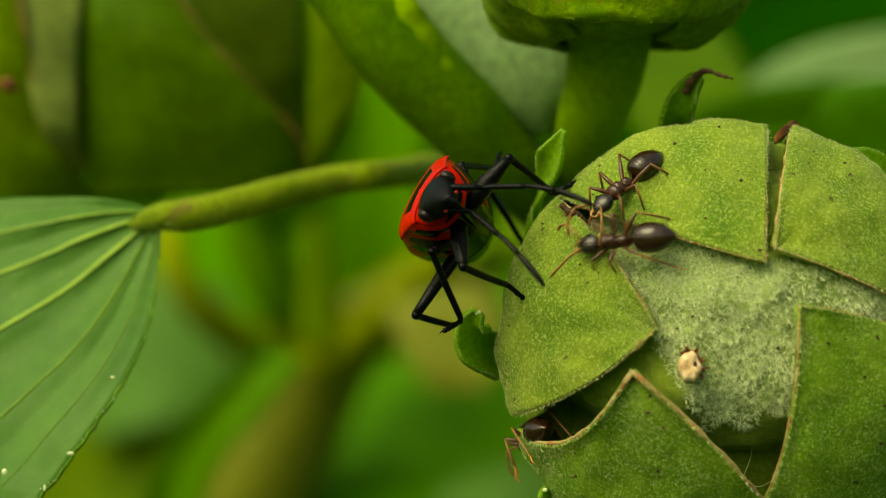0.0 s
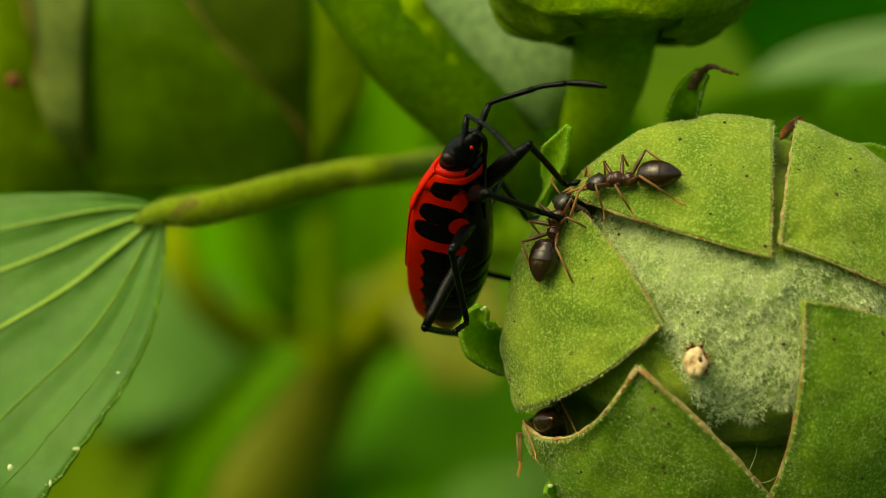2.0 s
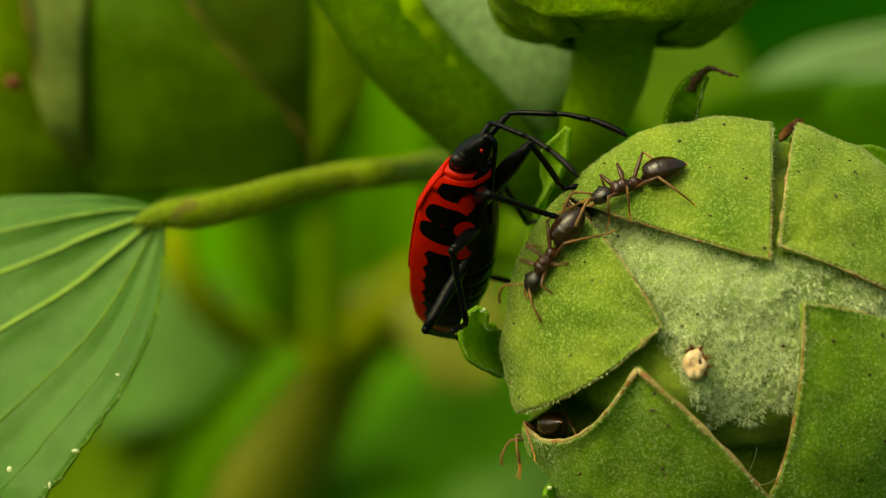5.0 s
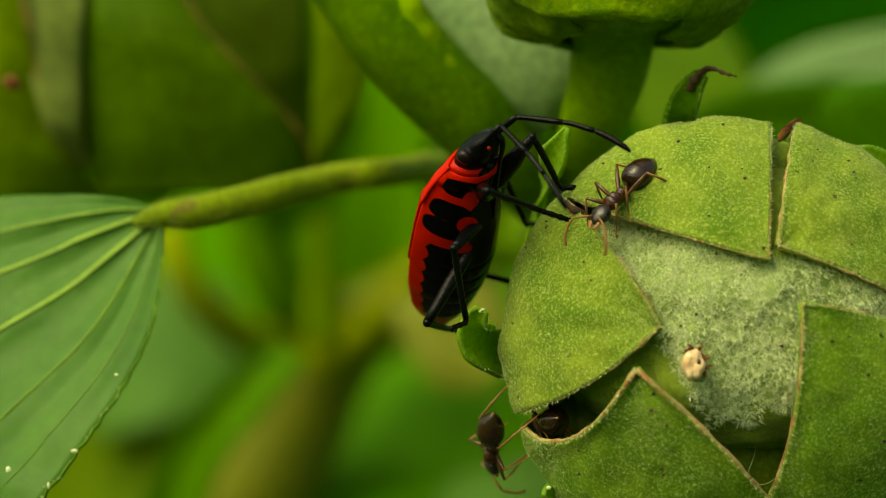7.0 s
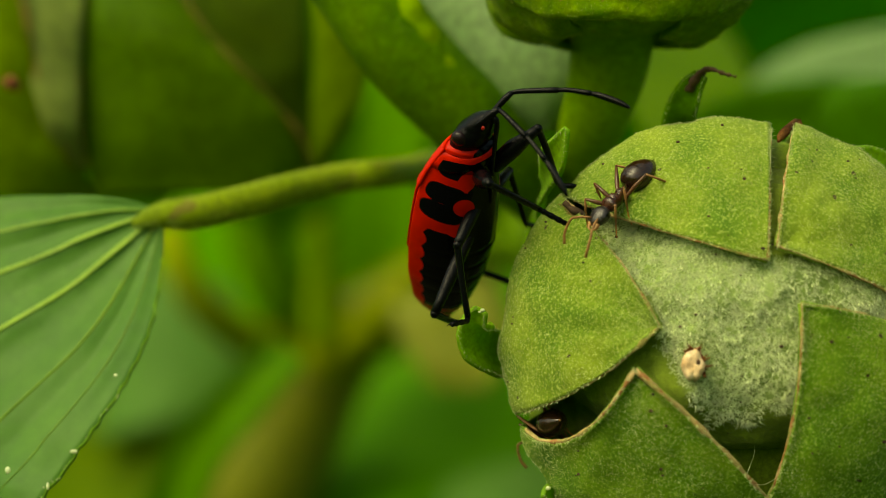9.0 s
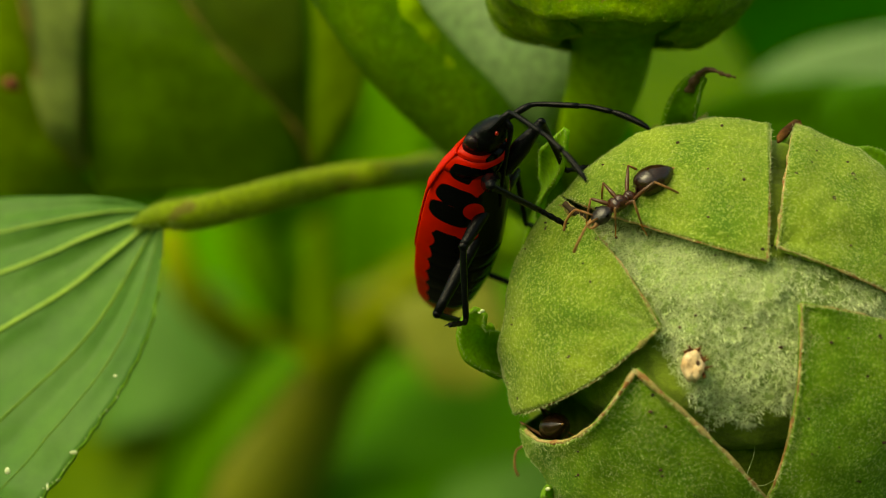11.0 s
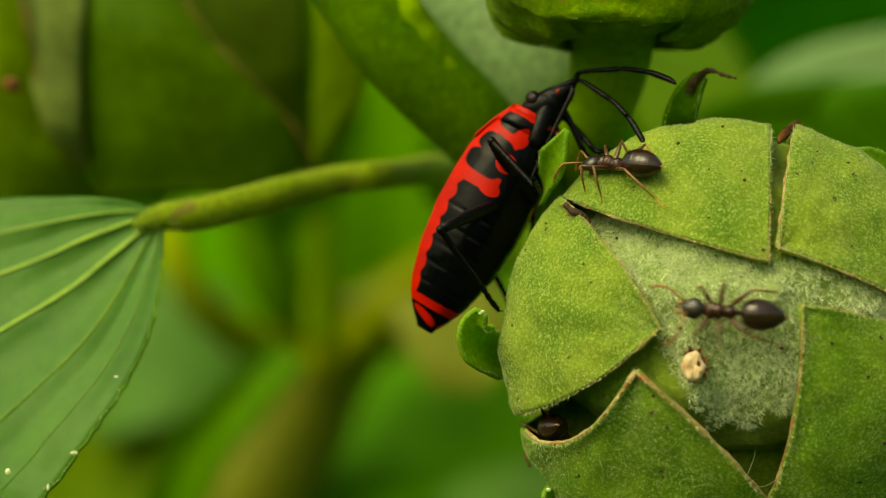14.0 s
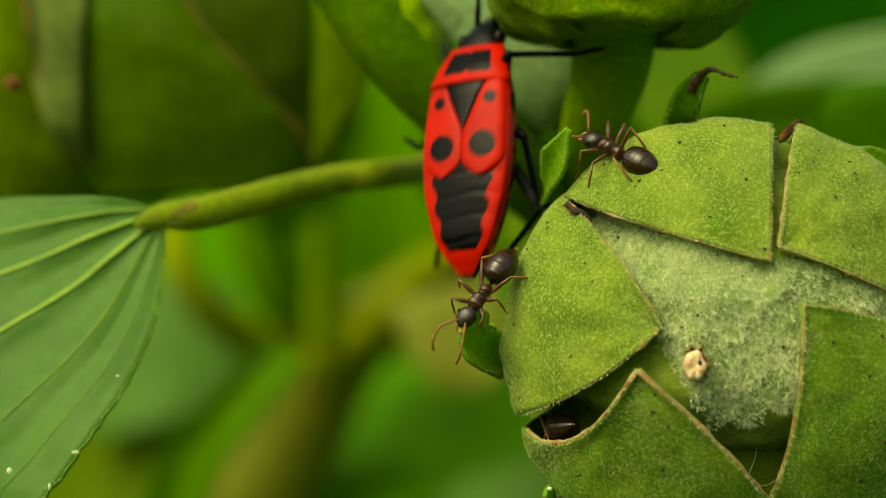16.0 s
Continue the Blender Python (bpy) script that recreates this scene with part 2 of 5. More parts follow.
def leaf_blade(base, tip, width, facing, bend=0.1, fold=0.15, cols=9, rows=16):
    """A pointed oval leaf blade from base to tip (mm), cupped along its midrib."""
    base, tip = Vector(base), Vector(tip)
    way = tip - base
    length = way.length
    way.normalize()
    nrm = (Vector(facing) - way * Vector(facing).dot(way)).normalized()
    side = way.cross(nrm)
    out = []
    for i in range(rows + 1):
        s = i / rows
        w = width * 0.5 * (math.sin(math.pi * s ** 0.75) ** 0.75) * (1 - 0.25 * s) + 0.15
        row = []
        for j in range(cols):
            t = 2 * j / (cols - 1) - 1
            wave = rough_of((base.x + s * 9, t * 3, base.z), 3.0, width * 0.03)
            row.append(base + way * (length * s) + side * (w * t) + nrm * (fold * w * abs(t) - bend * length * s * s + wave))
        out.append(row)
    return grid(bmesh.new(), out)


def background_leaf(u0, v0, d0, u1, v1, d1, width, facing, shade, label, bend=0.08, fold=0.15, rib=True):
    width *= (REACH + deep(d0)) / (REACH + d0)
    base, tip = mm(at(u0, v0, deep(d0))), mm(at(u1, v1, deep(d1)))
    t = thing("leaf", base * 0.001, label, "leaf", "leaves behind the bud")
    blade = part("blade", leaf_blade(base, tip, width, facing, bend, fold), M_FAR[shade], t, world=True)
    sol = blade.modifiers.new("thick", "SOLIDIFY")
    sol.thickness = 0.0005
    if not rib:
        return t
    mid = [base.lerp(tip, s) for s in spaced(0, 0.96, 9)]
    nrm = Vector(facing).normalized()
    way = (tip - base).normalized()
    nrm = (nrm - way * nrm.dot(way)).normalized()
    mid = [p - nrm * (bend * (tip - base).length * (i / 8 * 0.96) ** 2 - 0.1) for i, p in enumerate(mid)]
    part("midrib", tube(mid, spaced(0.7, 0.2, 9), 6), M_FAR[shade], t, "raised midrib", world=True)
    return t


def ruled(left, right, puff, steps=6, cols=13):
    """A blade between two edge lines (u, v, depth), swelling towards the lens by puff mm; its rows."""
    la, ra = curve([mm(at(*p)) for p in left], steps), curve([mm(at(*p)) for p in right], steps)
    rows = []
    for i, (p, q) in enumerate(zip(la, ra)):
        row = []
        for t in spaced(-1, 1, cols):
            w = p.lerp(q, (t + 1) / 2)
            row.append(w + Vector((0, -puff * (1 - t * t) + rough_of(w, 4.0, 0.5) + rough_of(w, 1.2, 0.12), 0)))
        rows.append(row)
    return rows


def plain_blade(left, right, puff, material, label):
    """A leaf of the background shown by its two edges."""
    rows = ruled(left, right, puff)
    t = thing("leaf", rows[0][6] * 0.001, label, "leaf", "leaves behind the bud")
    blade = part("blade", grid(bmesh.new(), rows), material, t, world=True)
    blade.modifiers.new("thick", "SOLIDIFY").thickness = 0.0004
    line = [r[6] + Vector((0, -0.25, 0)) for r in rows]
    part("midrib", tube(line, spaced(0.35, 0.15, len(line)), 6), material, t, "raised midrib", world=True)
    return t


def old_bud():
    """A spent bud out of focus: broad sepals with brown edges that lean in at the top."""
    t = thing("flower_bud", at(330, 330, 40), "old olive-green mallow bud with brown-edged sepals", "bud", "mallow buds")
    for left, right, puff, material, rims in (
            ([(170, 350, 33), (150, 270, 32.5), (140, 170, 32), (146, 40, 32), (175, -120, 34)],
             [(540, 335, 36), (545, 270, 35), (496, 190, 33.5), (376, 66, 32), (270, -90, 33)], 1.3, M_FAR[0], (0, 1)),
            ([(330, 340, 48), (330, 280, 47), (330, 170, 45), (330, 40, 44), (330, -120, 44)],
             [(560, 335, 46), (555, 280, 44), (548, 170, 43), (545, 40, 42), (520, -120, 42)], 1.0, M_OLDSEPAL, ()),
            ([(560, 325, 42), (550, 270, 40), (552, 170, 38), (556, 60, 37), (545, -100, 37)],
             [(570, 325, 42), (592, 270, 39), (642, 175, 37), (648, 60, 36), (640, -100, 36)], 0.6, M_FAR[5], ()),
            ([(-60, 350, 33), (-70, 270, 32.5), (-90, 170, 32.5), (-90, 40, 32), (-70, -120, 33)],
             [(180, 350, 34), (128, 285, 32), (82, 200, 31), (54, 66, 30), (22, -100, 31)], 1.2, M_FAR[5], (1,)),
            ([(110, 300, 33), (76, 220, 30.6), (50, 130, 30.2), (24, 30, 30.6), (10, -120, 33)],
             [(150, 300, 33), (142, 220, 30.9), (140, 130, 30.8), (148, 30, 31.2), (160, -120, 33.5)], 0.3, M_PALESEPAL, ())):
        rows = ruled(left, right, puff, 6, 15)
        sepal = part("sepal", grid(bmesh.new(), rows), material, t, world=True)
        sepal.modifiers.new("thick", "SOLIDIFY").thickness = 0.0005
        for k in rims:
            line = [r[-k] + Vector((0, -0.15, 0)) for r in rows[4:]]
            part("rim", tube(line, [max(0.04, 0.13 + 0.2 * noise.noise(p * 0.5)) for p in line], 7), M_OLDRIM, sepal, "dry brown edge", world=True)
    tip = mm(at(24, 150, 24))
    part("withered_tip", tube(curve([tip + Vector((-0.5, 0, 0.2)), tip, tip + Vector((0.35, 0, -0.3))], 4), (0.2, 0.35, 0.4, 0.45, 0.4, 0.3, 0.25, 0.2, 0.1), 8), M_STUBDARK, t, "reddish brown withered tip", world=True)


FRONT = (0.05, -0.8, 0.6)
FLAT = (0.02, -1, 0.05)
old_bud()
plain_blade([(705, -140, 20), (728, 0, 18), (790, 110, 16), (880, 185, 15), (960, 225, 15)], [(1010, -140, 17), (1020, 0, 15), (1022, 90, 14), (1012, 165, 14), (975, 228, 15)], 0.6, M_FAR[3],
            "pale bluish green leaf underside")
# Pale bluish colour gives this leaf its highlight.
background_leaf(1330, 172, 50, 1850, 5, 56, 7, (0, -0.6, 0.8), 3, "leaf seen edge-on, its highlight put into a pale bluish colour")
# Yellow blade added to draw the lit edge of the leaf above.
background_leaf(1225, 200, 54, 1720, 110, 56, 3.6, (0, -0.8, 0.55), 5, "added yellowish green blade standing in for a lit leaf edge")
# Dark blade added to draw the shade beneath the pale leaf.
background_leaf(1180, 268, 48, 1800, 195, 42, 7.5, (0, -0.98, -0.2), 1, "added dark green blade standing in for shade under the paler leaf")
# Dark cover behind the old sepals: shade given as deep green.
background_leaf(500, 420, 74, 470, -300, 70, 14, FLAT, 1, "leaf behind old sepals, its shade put into a deep green colour", 0, 0.1)
background_leaf(150, 420, 80, 200, -300, 76, 22, FLAT, 1, "leaf behind old sepals, its shade put into a deep green colour", 0, 0.1)
# Backlit look painted with the bright green.
background_leaf(640, 640, 90, 700, 40, 84, 17, (0, -0.6, 0.8), 2, "upturned leaf, its light put into a bright green colour")
# Blade added as a dark patch for the shade behind the shoot.
background_leaf(880, 420, 46, 950, 120, 44, 13, FLAT, 1, "added dark green leaf standing in for shade behind the side shoot", 0, 0.1)
background_leaf(1130, 330, 95, 1420, -160, 75, 50, (0.05, -0.5, 0.9), 4, "fresh green leaf far behind the upper bud")
plain_blade([(600, 380, 230), (590, 560, 215), (580, 760, 200), (560, 1000, 185)], [(1010, 380, 218), (1040, 560, 203), (1080, 760, 188), (1120, 1000, 173)], 4, M_FAR[4], "mid green leaf low behind the bud")
plain_blade([(800, 850, 168), (780, 880, 166), (760, 960, 164)], [(1040, 770, 162), (1080, 860, 158), (1100, 980, 156)], 2, M_COOL, "pale blue-green leaf low in the distance")
plain_blade([(190, 470, 215), (195, 560, 210), (205, 660, 206), (150, 780, 202)], [(400, 500, 212), (440, 580, 208), (430, 650, 204), (350, 740, 200)], 3, M_COOL, "pale blue-green leaf in the distance under the petiole")
# The shadow on this leaf is in its colour.
plain_blade([(470, 600, 92), (400, 670, 92), (315, 770, 94), (210, 960, 96)], [(545, 640, 88), (470, 730, 88), (390, 830, 90), (330, 980, 92)], -2, M_SHADELEAF, "leaf under the stem, its shade put into a darker green")
# Made-up blade whose olive colour supplies the shade under the bug.
plain_blade([(690, 540, 150), (705, 590, 149), (735, 640, 148), (770, 690, 148)], [(880, 480, 146), (900, 550, 145), (900, 620, 145), (860, 690, 146)], -1, M_STEMDARK, "added olive blade standing in for shade beside the bud")
background_leaf(60, 1100, 96, 300, 700, 96, 50, FRONT, 5, "yellowish green leaf under the palmate leaf")
background_leaf(330, 700, 108, 720, 260, 122, 44, (0, -0.7, 0.7), 4, "mid green leaf behind the petiole")
background_leaf(1500, 1120, 60, 1600, 780, 45, 26, FRONT, 2, "green leaf beside the bud")
background_leaf(1235, 300, 50, 1190, -90, 74, 10, (0, -0.6, 0.8), 0, "olive green leaf catching the light behind the stalk")
# Deep green again carries the shade here.
background_leaf(1560, 420, 34, 1700, 170, 30, 16, FRONT, 1, "leaf with its shade put into a deep green colour")

rng = random.Random(5)


def leaf_mass():
    """The unsorted foliage further back, one mass of blades, with unseen ones added round the lens."""
    bm = bmesh.new()
    for k in range(420):
        y = rng.uniform(280, 620)
        x, z = rng.uniform(-1, 1) * (60 + y * 0.6), RISE + rng.uniform(-1.1, 0.75) * (50 + y * 0.45)
        a = rng.uniform(0, 6.28)
        ln = rng.uniform(45, 90)
        tip = (x + math.cos(a) * ln, y + rng.uniform(-15, 15), z + math.sin(a) * ln)
        one = leaf_blade((x, y, z), tip, ln * rng.uniform(0.5, 0.8), (rng.uniform(-0.5, 0.5), -1, rng.uniform(0, 0.9)), 0.12, 0.15, 5, 7)
        me = bpy.data.meshes.new("tmp")
        one.to_mesh(me)
        one.free()
        bm.from_mesh(me)
        bpy.data.meshes.remove(me)
    for k in range(260):         # unseen blades added behind and beside the lens, to dim reflections and front light
        f, r = rng.uniform(0, 6.283), rng.uniform(260, 420)
        if abs(math.sin(f / 2 - math.pi / 4)) < 0.42:
            continue
        x, y, z = r * math.cos(f), r * math.sin(f) - 60, RISE + rng.uniform(-0.8, 0.12) * r
        g = rng.uniform(0, 6.28)
        ln = rng.uniform(60, 110)
        tip = (x + math.cos(g) * ln * math.sin(f), y - math.cos(g) * ln * math.cos(f), z + math.sin(g) * ln)
        one = leaf_blade((x, y, z), tip, ln * rng.uniform(0.5, 0.8), (-math.cos(f), -math.sin(f), 0.5), 0.1, 0.15, 5, 7)
        me = bpy.data.meshes.new("tmp")
        one.to_mesh(me)
        one.free()
        bm.from_mesh(me)
        bpy.data.meshes.remove(me)
    t = thing("foliage", (0, 0.25, 0.6), "mass of green mallow foliage far out of focus, plus unseen added leaves round the lens", "foliage", kind="stuff")
    o = part("leaves", bm, M_FAR[4], t, world=True)
    tagged(o, kind="stuff")


leaf_mass()


# ---- stems ----
def hairs(bm, root, out, count, length, width, gen, spread=1.0):
    """A tuft of thin bent hairs on root, standing along out."""
    side = out.orthogonal().normalized()
    other = out.cross(side)
    for _ in range(count):
        a = gen.uniform(0, 6.283)
        lean = spread * gen.uniform(0.5, 1.3)
        way = (out + (side * math.cos(a) + other * math.sin(a)) * lean).normalized()
        ln = length * gen.uniform(0.5, 1.2)
        tip = root + way * ln + Vector((gen.uniform(-0.3, 0.3), 0, gen.uniform(-0.35, 0.2))) * ln
        mid = root.lerp(tip, 0.55) + out * (ln * 0.12)
        w = way.cross(Vector((0, 1, 0.3))).normalized() * width
        vs = [bm.verts.new(p) for p in (root - w, root + w, mid + w * 0.8, mid - w * 0.8, tip)]
        bm.faces.new(vs[:4])
        bm.faces.new((vs[3], vs[2], vs[4]))


hair_rng = random.Random(11)


def stalk(name, points, radii, material, label, sides=16, node=True):
    line = curve([mm(at(u, v, deep(d))) for u, v, d in points], 8)
    radii = [r * (REACH + deep(p[2])) / (REACH + p[2]) for r, p in zip(radii, points)]
    rad = [lerp_rows([(i / (len(radii) - 1), r) for i, r in enumerate(radii)], k / (len(line) - 1))[0] for k in range(len(line))]
    t = thing(name, line[0] * 0.001, label, "stem")
    part("stalk", tube([p + Vector((rough_of(p, 3, 0.1 * min(1, r - 0.3)), 0, rough_of(p + Vector((9, 0, 0)), 3, 0.1 * min(1, r - 0.3)))) for p, r in zip(line, rad)], rad, sides), material, t, world=True)
    bm = bmesh.new()
    for i in range(len(line) - 1):
        way = (line[i + 1] - line[i]).normalized()
        side = way.orthogonal().normalized()
        for _ in range(40):
            a = hair_rng.uniform(0, 6.283)
            out = Matrix.Rotation(a, 3, way) @ side
            hairs(bm, line[i].lerp(line[i + 1], hair_rng.random()) + out * (rad[i] * 0.97), out, 2, 0.2, 0.006, hair_rng, 0.8)
    tagged(part("down", bm, M_DIMDOWN, t, "", world=True, smooth=False), kind="stuff")
    if node:
        k = len(line) // 3
        part("node", tube([line[k - 1], line[k], line[k + 1]], (rad[k], rad[k] * 1.25, rad[k]), 16), material, t, "swollen joint of the stem", world=True)
    return t


stalk("plant_stem", [(1000, 420, 78), (900, 436, 80), (800, 470, 82), (690, 545, 84), (590, 620, 86), (520, 730, 88), (445, 880, 90), (330, 1100, 96), (240, 1700, 105), (220, 3600, 105), (215, 7700, 105)],
      (2.0, 2.1, 2.3, 2.8, 4.0, 4.9, 5.2, 5.2, 5.0, 5.2, 5.5), M_STEMDARK, "thick olive-brown main stem, blurred", node=False)
stalk("bud_stem", [(900, 437, 81), (925, 450, 62), (955, 430, 40), (1000, 370, 24), (1042, 240, 15), (1078, 110, 11), (1092, -40, 8)], (1.5, 1.5, 1.4, 1.35, 1.5, 1.85, 2.1), M_STEM, "green hairy stalk of the upper bud")
stalk("bud_stem", [(850, 450, 82), (900, 420, 52), (1000, 400, 34), (1130, 500, 20), (1250, 590, 9)], (1.6, 1.5, 1.4, 1.5, 2.2), M_STEM, "short green stalk carrying the large bud")
shoot = stalk("side_stem", [(1010, 400, 24), (935, 318, 18), (850, 232, 15), (735, 112, 13.5), (650, 0, 13), (560, -150, 13)], (1.5, 1.8, 2.0, 2.1, 2.15, 2.2), M_SHOOT, "olive side shoot rising out of focus", node=False)
# Paler strip that paints the light along the shoot's upper side.
line = curve([mm(at(u, v, d)) for u, v, d in ((620, -150, 11.6), (705, 0, 11.5), (755, 75, 11.8), (802, 140, 12.4), (860, 205, 14))], 8)
part("ridge", tube([p + Vector((-0.25, 0.75, 0)) for p in line], [1.0 + 0.2 * noise.noise(p) for p in line], 16), M_RIDGE, shoot, "ridge of the shoot, its lit streak put in as yellow-green", world=True)
stalk("side_stem", [(440, 330, 80), (458, 430, 80), (505, 530, 81), (575, 615, 84)], (2.2, 2.4, 2.3, 2.1), M_SHADYSHOOT, "deep green side shoot behind the petiole", node=False)
stalk("side_stem", [(566, 330, 78), (568, 450, 78), (578, 590, 80)], (0.9, 1.0, 1.8), M_RIDGE, "thin yellowish green shoot behind the petiole", node=False)
stalk("side_stem", [(570, 630, 82), (625, 590, 80), (700, 525, 79), (790, 450, 78)], (2.2, 1.9, 1.6, 1.5), M_TAN, "yellowish green branch of the main stem, blurred", node=False)
stalk("leaf_stalk", [(300, 400, 70), (325, 490, 70), (385, 565, 72), (490, 625, 78)], (1.1, 1.2, 1.4, 1.8), M_TAN, "curved tan leaf stalk, blurred", node=False)
stalk("petiole", [(236, 396, 9.3), (262, 387, 9.6), (300, 378, 10), (345, 376, 10.5), (420, 360, 12), (500, 338, 14), (600, 316, 17), (700, 304, 20), (800, 300, 28), (900, 330, 60), (930, 430, 79)], (0.12, 0.42, 0.66, 0.76, 0.76, 0.74, 0.72, 0.7, 0.8, 0.9, 1.0), M_PETIOLE,
      "slender green leaf stalk with fine down", node=False)


# ---- the palmate leaf in front ----
def near_leaf():
    """A palmate blade spreading from the end of its stalk; rows run outwards, columns from the upper to the lower margin."""
    t = thing("mallow_leaf", at(288, 372, 10), "green palmate mallow leaf with pale yellow-green veins", "leaf")
    ribs = (0.15, 0.31, 0.515, 0.755, 0.9)
    # distance from the stalk (steps), upper and lower margin (degrees below level), their depths
    fan = [(0, -20, 92, 9.8, 9.8), (60, -17, 90, 9.9, 9.4), (110, -13, 87, 10, 8.6), (190, -8, 84, 10.5, 7), (280, -5, 78.5, 11, 5.6), (360, -3, 74.2, 12, 4.6), (450, 0, 70, 13, 3.8),
           (560, 3, 66.5, 14, 3.2), (700, 7, 64, 15.5, 3.4), (860, 12, 58, 17, 4)]
    rows, n = [], 80
    for i in range(62):
        r = 860 * i / 61
        top, low, dt, dl = lerp_rows(fan, r)
        row = []
        for j in range(n + 1):
            q = j / n
            g = radians(top + (low - top) * q)
            wig = r + 14 * noise.noise(Vector((q * 3, r / 160, 0)))
            edge = 0.0
            if q > 0.995:
                edge = 5.0 * abs(math.sin(r / 13 + 2 * noise.noise(Vector((r / 40, 1, 0))))) * min(1, r / 200)
            near = min(abs(q - k) for k in ribs)
            p = mm(at(288 - wig * math.cos(g) + edge, 372 + r * math.sin(g) + edge * 0.4, dt + (dl - dt) * q))
            puff = 0.28 * (1 - math.exp(-(near / 0.06) ** 2)) * min(1, r / 200)
            fold = 0.08 * math.sin(q * 60) * max(0, 1 - q / 0.24) * min(1, r / 90)
            p.y += puff - fold + rough_of(p, 2.6, 0.16) + rough_of(p, 0.7, 0.05) - 0.5 * math.sin(q * 3.1) * r / 600
            row.append(p)
        rows.append(row)
    blade = part("blade", grid(bmesh.new(), rows), M_LEAF, t, world=True)
    thick = blade.modifiers.new("thick", "SOLIDIFY")
    thick.thickness, thick.offset = 0.00022, 1
    edge = [row[-1] + Vector((0, -0.05, 0)) for row in rows[6:]]
    part("rim", tube(edge, [0.026 + 0.016 * hair_rng.random() for _ in edge], 6), M_BRACT, t, "bright green toothed edge", world=True)
    bm = bmesh.new()
    for k in range(46):
        row = rows[22 + int(36 * hair_rng.random())]
        p = row[-1] + Vector((hair_rng.uniform(-0.12, 0.02), -0.1, hair_rng.uniform(-0.1, 0.1)))
        ball(bm, p, [hair_rng.uniform(0.012, 0.035), 0.02, hair_rng.uniform(0.012, 0.05)], 4, 6)
    for p, size in ((mm(at(131, 799, 3.0)), (0.17, 0.05, 0.09)), (mm(at(85, 860, 2.6)), (0.06, 0.05, 0.16)), (mm(at(14, 832, 2.2)), (0.12, 0.05, 0.15)), (mm(at(205, 664, 3.4)), (0.09, 0.05, 0.06))):
        ball(bm, p, size, 5, 8)
    tagged(part("specks", bm, M_FUZZ, t, "pale specks along the edge", world=True), kind="stuff")
    for q, r in zip(ribs, (0.075, 0.13, 0.14, 0.075, 0.03)):
        j = q * n
        f = int(j)
        line = [row[f].lerp(row[f + 1], j - f) + Vector((0, -0.03, 0)) for row in rows[2:]]
        part("vein", tube(line, [r * (1.0 - 0.45 * i / len(line)) * min(1, 0.45 + i / 9) for i in range(len(line))], 12, None, 0.45), M_VEIN, t, "pale yellow-green vein", world=True)


near_leaf()

# ---- the big bud ----
BU, BV, BD, BR, BB = 1292, 613, 3.2, 402 * STEP * (1 + 3.2 / REACH), 6.6
BC = mm(at(BU, BV, BD))


def bud_point(u, v, extra=0.0):
    """Where the bud's rounded front lies at u, v; extra: mm above it. Its point and outward direction, in mm."""
    d = BD
    for _ in range(5):
        p = mm(at(u, v, d)) - BC
        rho = min(0.999, math.hypot(p.x, p.z) / (BR + extra))
        d = BD - (BB + extra) * math.sqrt(1 - rho * rho)
    p = mm(at(u, v, d))
    q = p - BC
    return p, Vector((q.x / BR ** 2, q.y / BB ** 2, q.z / BR ** 2)).normalized()


def sepal_patch(a, b, tip, rise, curl, bow_a, bow_b, lift):
    """A sepal from behind the bud over its edge (a to b) to its tip; offsets from the middle in bud radii."""
    a, b, tip, bow_a, bow_b = Vector(a), Vector(b), Vector(tip), Vector(bow_a), Vector(bow_b)
    rows, cols = [], 36
    for i in range(40):                       # front part
        w = i / 39
        s = 1 - math.cos(w * math.pi / 2)
        ea, eb = a.lerp(tip, s) + bow_a * (4 * s * (1 - s)), b.lerp(tip, s) + bow_b * (4 * s * (1 - s))
        row = []
        for j in range(cols + 1):
            t = j / cols
            c = a.lerp(b, t)
            p = ea.lerp(eb, t) * (1 + (1 / c.length - 1) * (1 - s) ** 1.5)
            jag = 0.011 * noise.noise(Vector((p.x * 16, p.y * 16, a.y))) + 0.006 * noise.noise(Vector((p.x * 70, p.y * 70, a.y)))
            p = p + (p - c.lerp(tip, s)) * jag * 4
            p = p * 0.975
            if p.length > 0.973:
                p = p * (0.973 / p.length)
            across = abs(2 * t - 1)
            edge = across ** 5
            lump = rough_of((p.x * 9, p.y * 9, a.x * 5), 1.6, 0.2) + rough_of((p.x * 30, p.y * 30, a.x * 5), 1.6, 0.07)
            e = rise + 0.18 * (1 - across ** 2.5) * (1 - s) + curl * edge * s ** 0.7 + lump + lift * s ** 1.4 + 0.035 * math.sin(t * 26 + 3 * noise.noise(Vector((p.x * 5, p.y * 5, a.x)))) * min(1, 2 * s) * (1 - s) ** 0.6 - 0.10 * (1 - across) * s
            q, nrm = bud_point(BU + 402 * p.x, BV - 402 * p.y, 0)
            row.append(q + nrm * e)
        rows.append(row)
    back = []
    for i in range(1, 8):                     # part that wraps behind
        f = i / 7
        row = []
        for j in range(cols + 1):
            c = a.lerp(b, j / cols).normalized()
            r = BR * 0.985 * math.cos(f * 1.35)
            row.append(BC + Vector((c.x * r, -0.9 + 6.8 * math.sin(f * 1.35), c.y * r)))
        back.append(row)
    return grid(bmesh.new(), back[::-1] + rows), rows


bud = thing("flower_bud", BC * 0.001, "round green mallow bud with downy triangular sepals", "bud", "mallow buds")
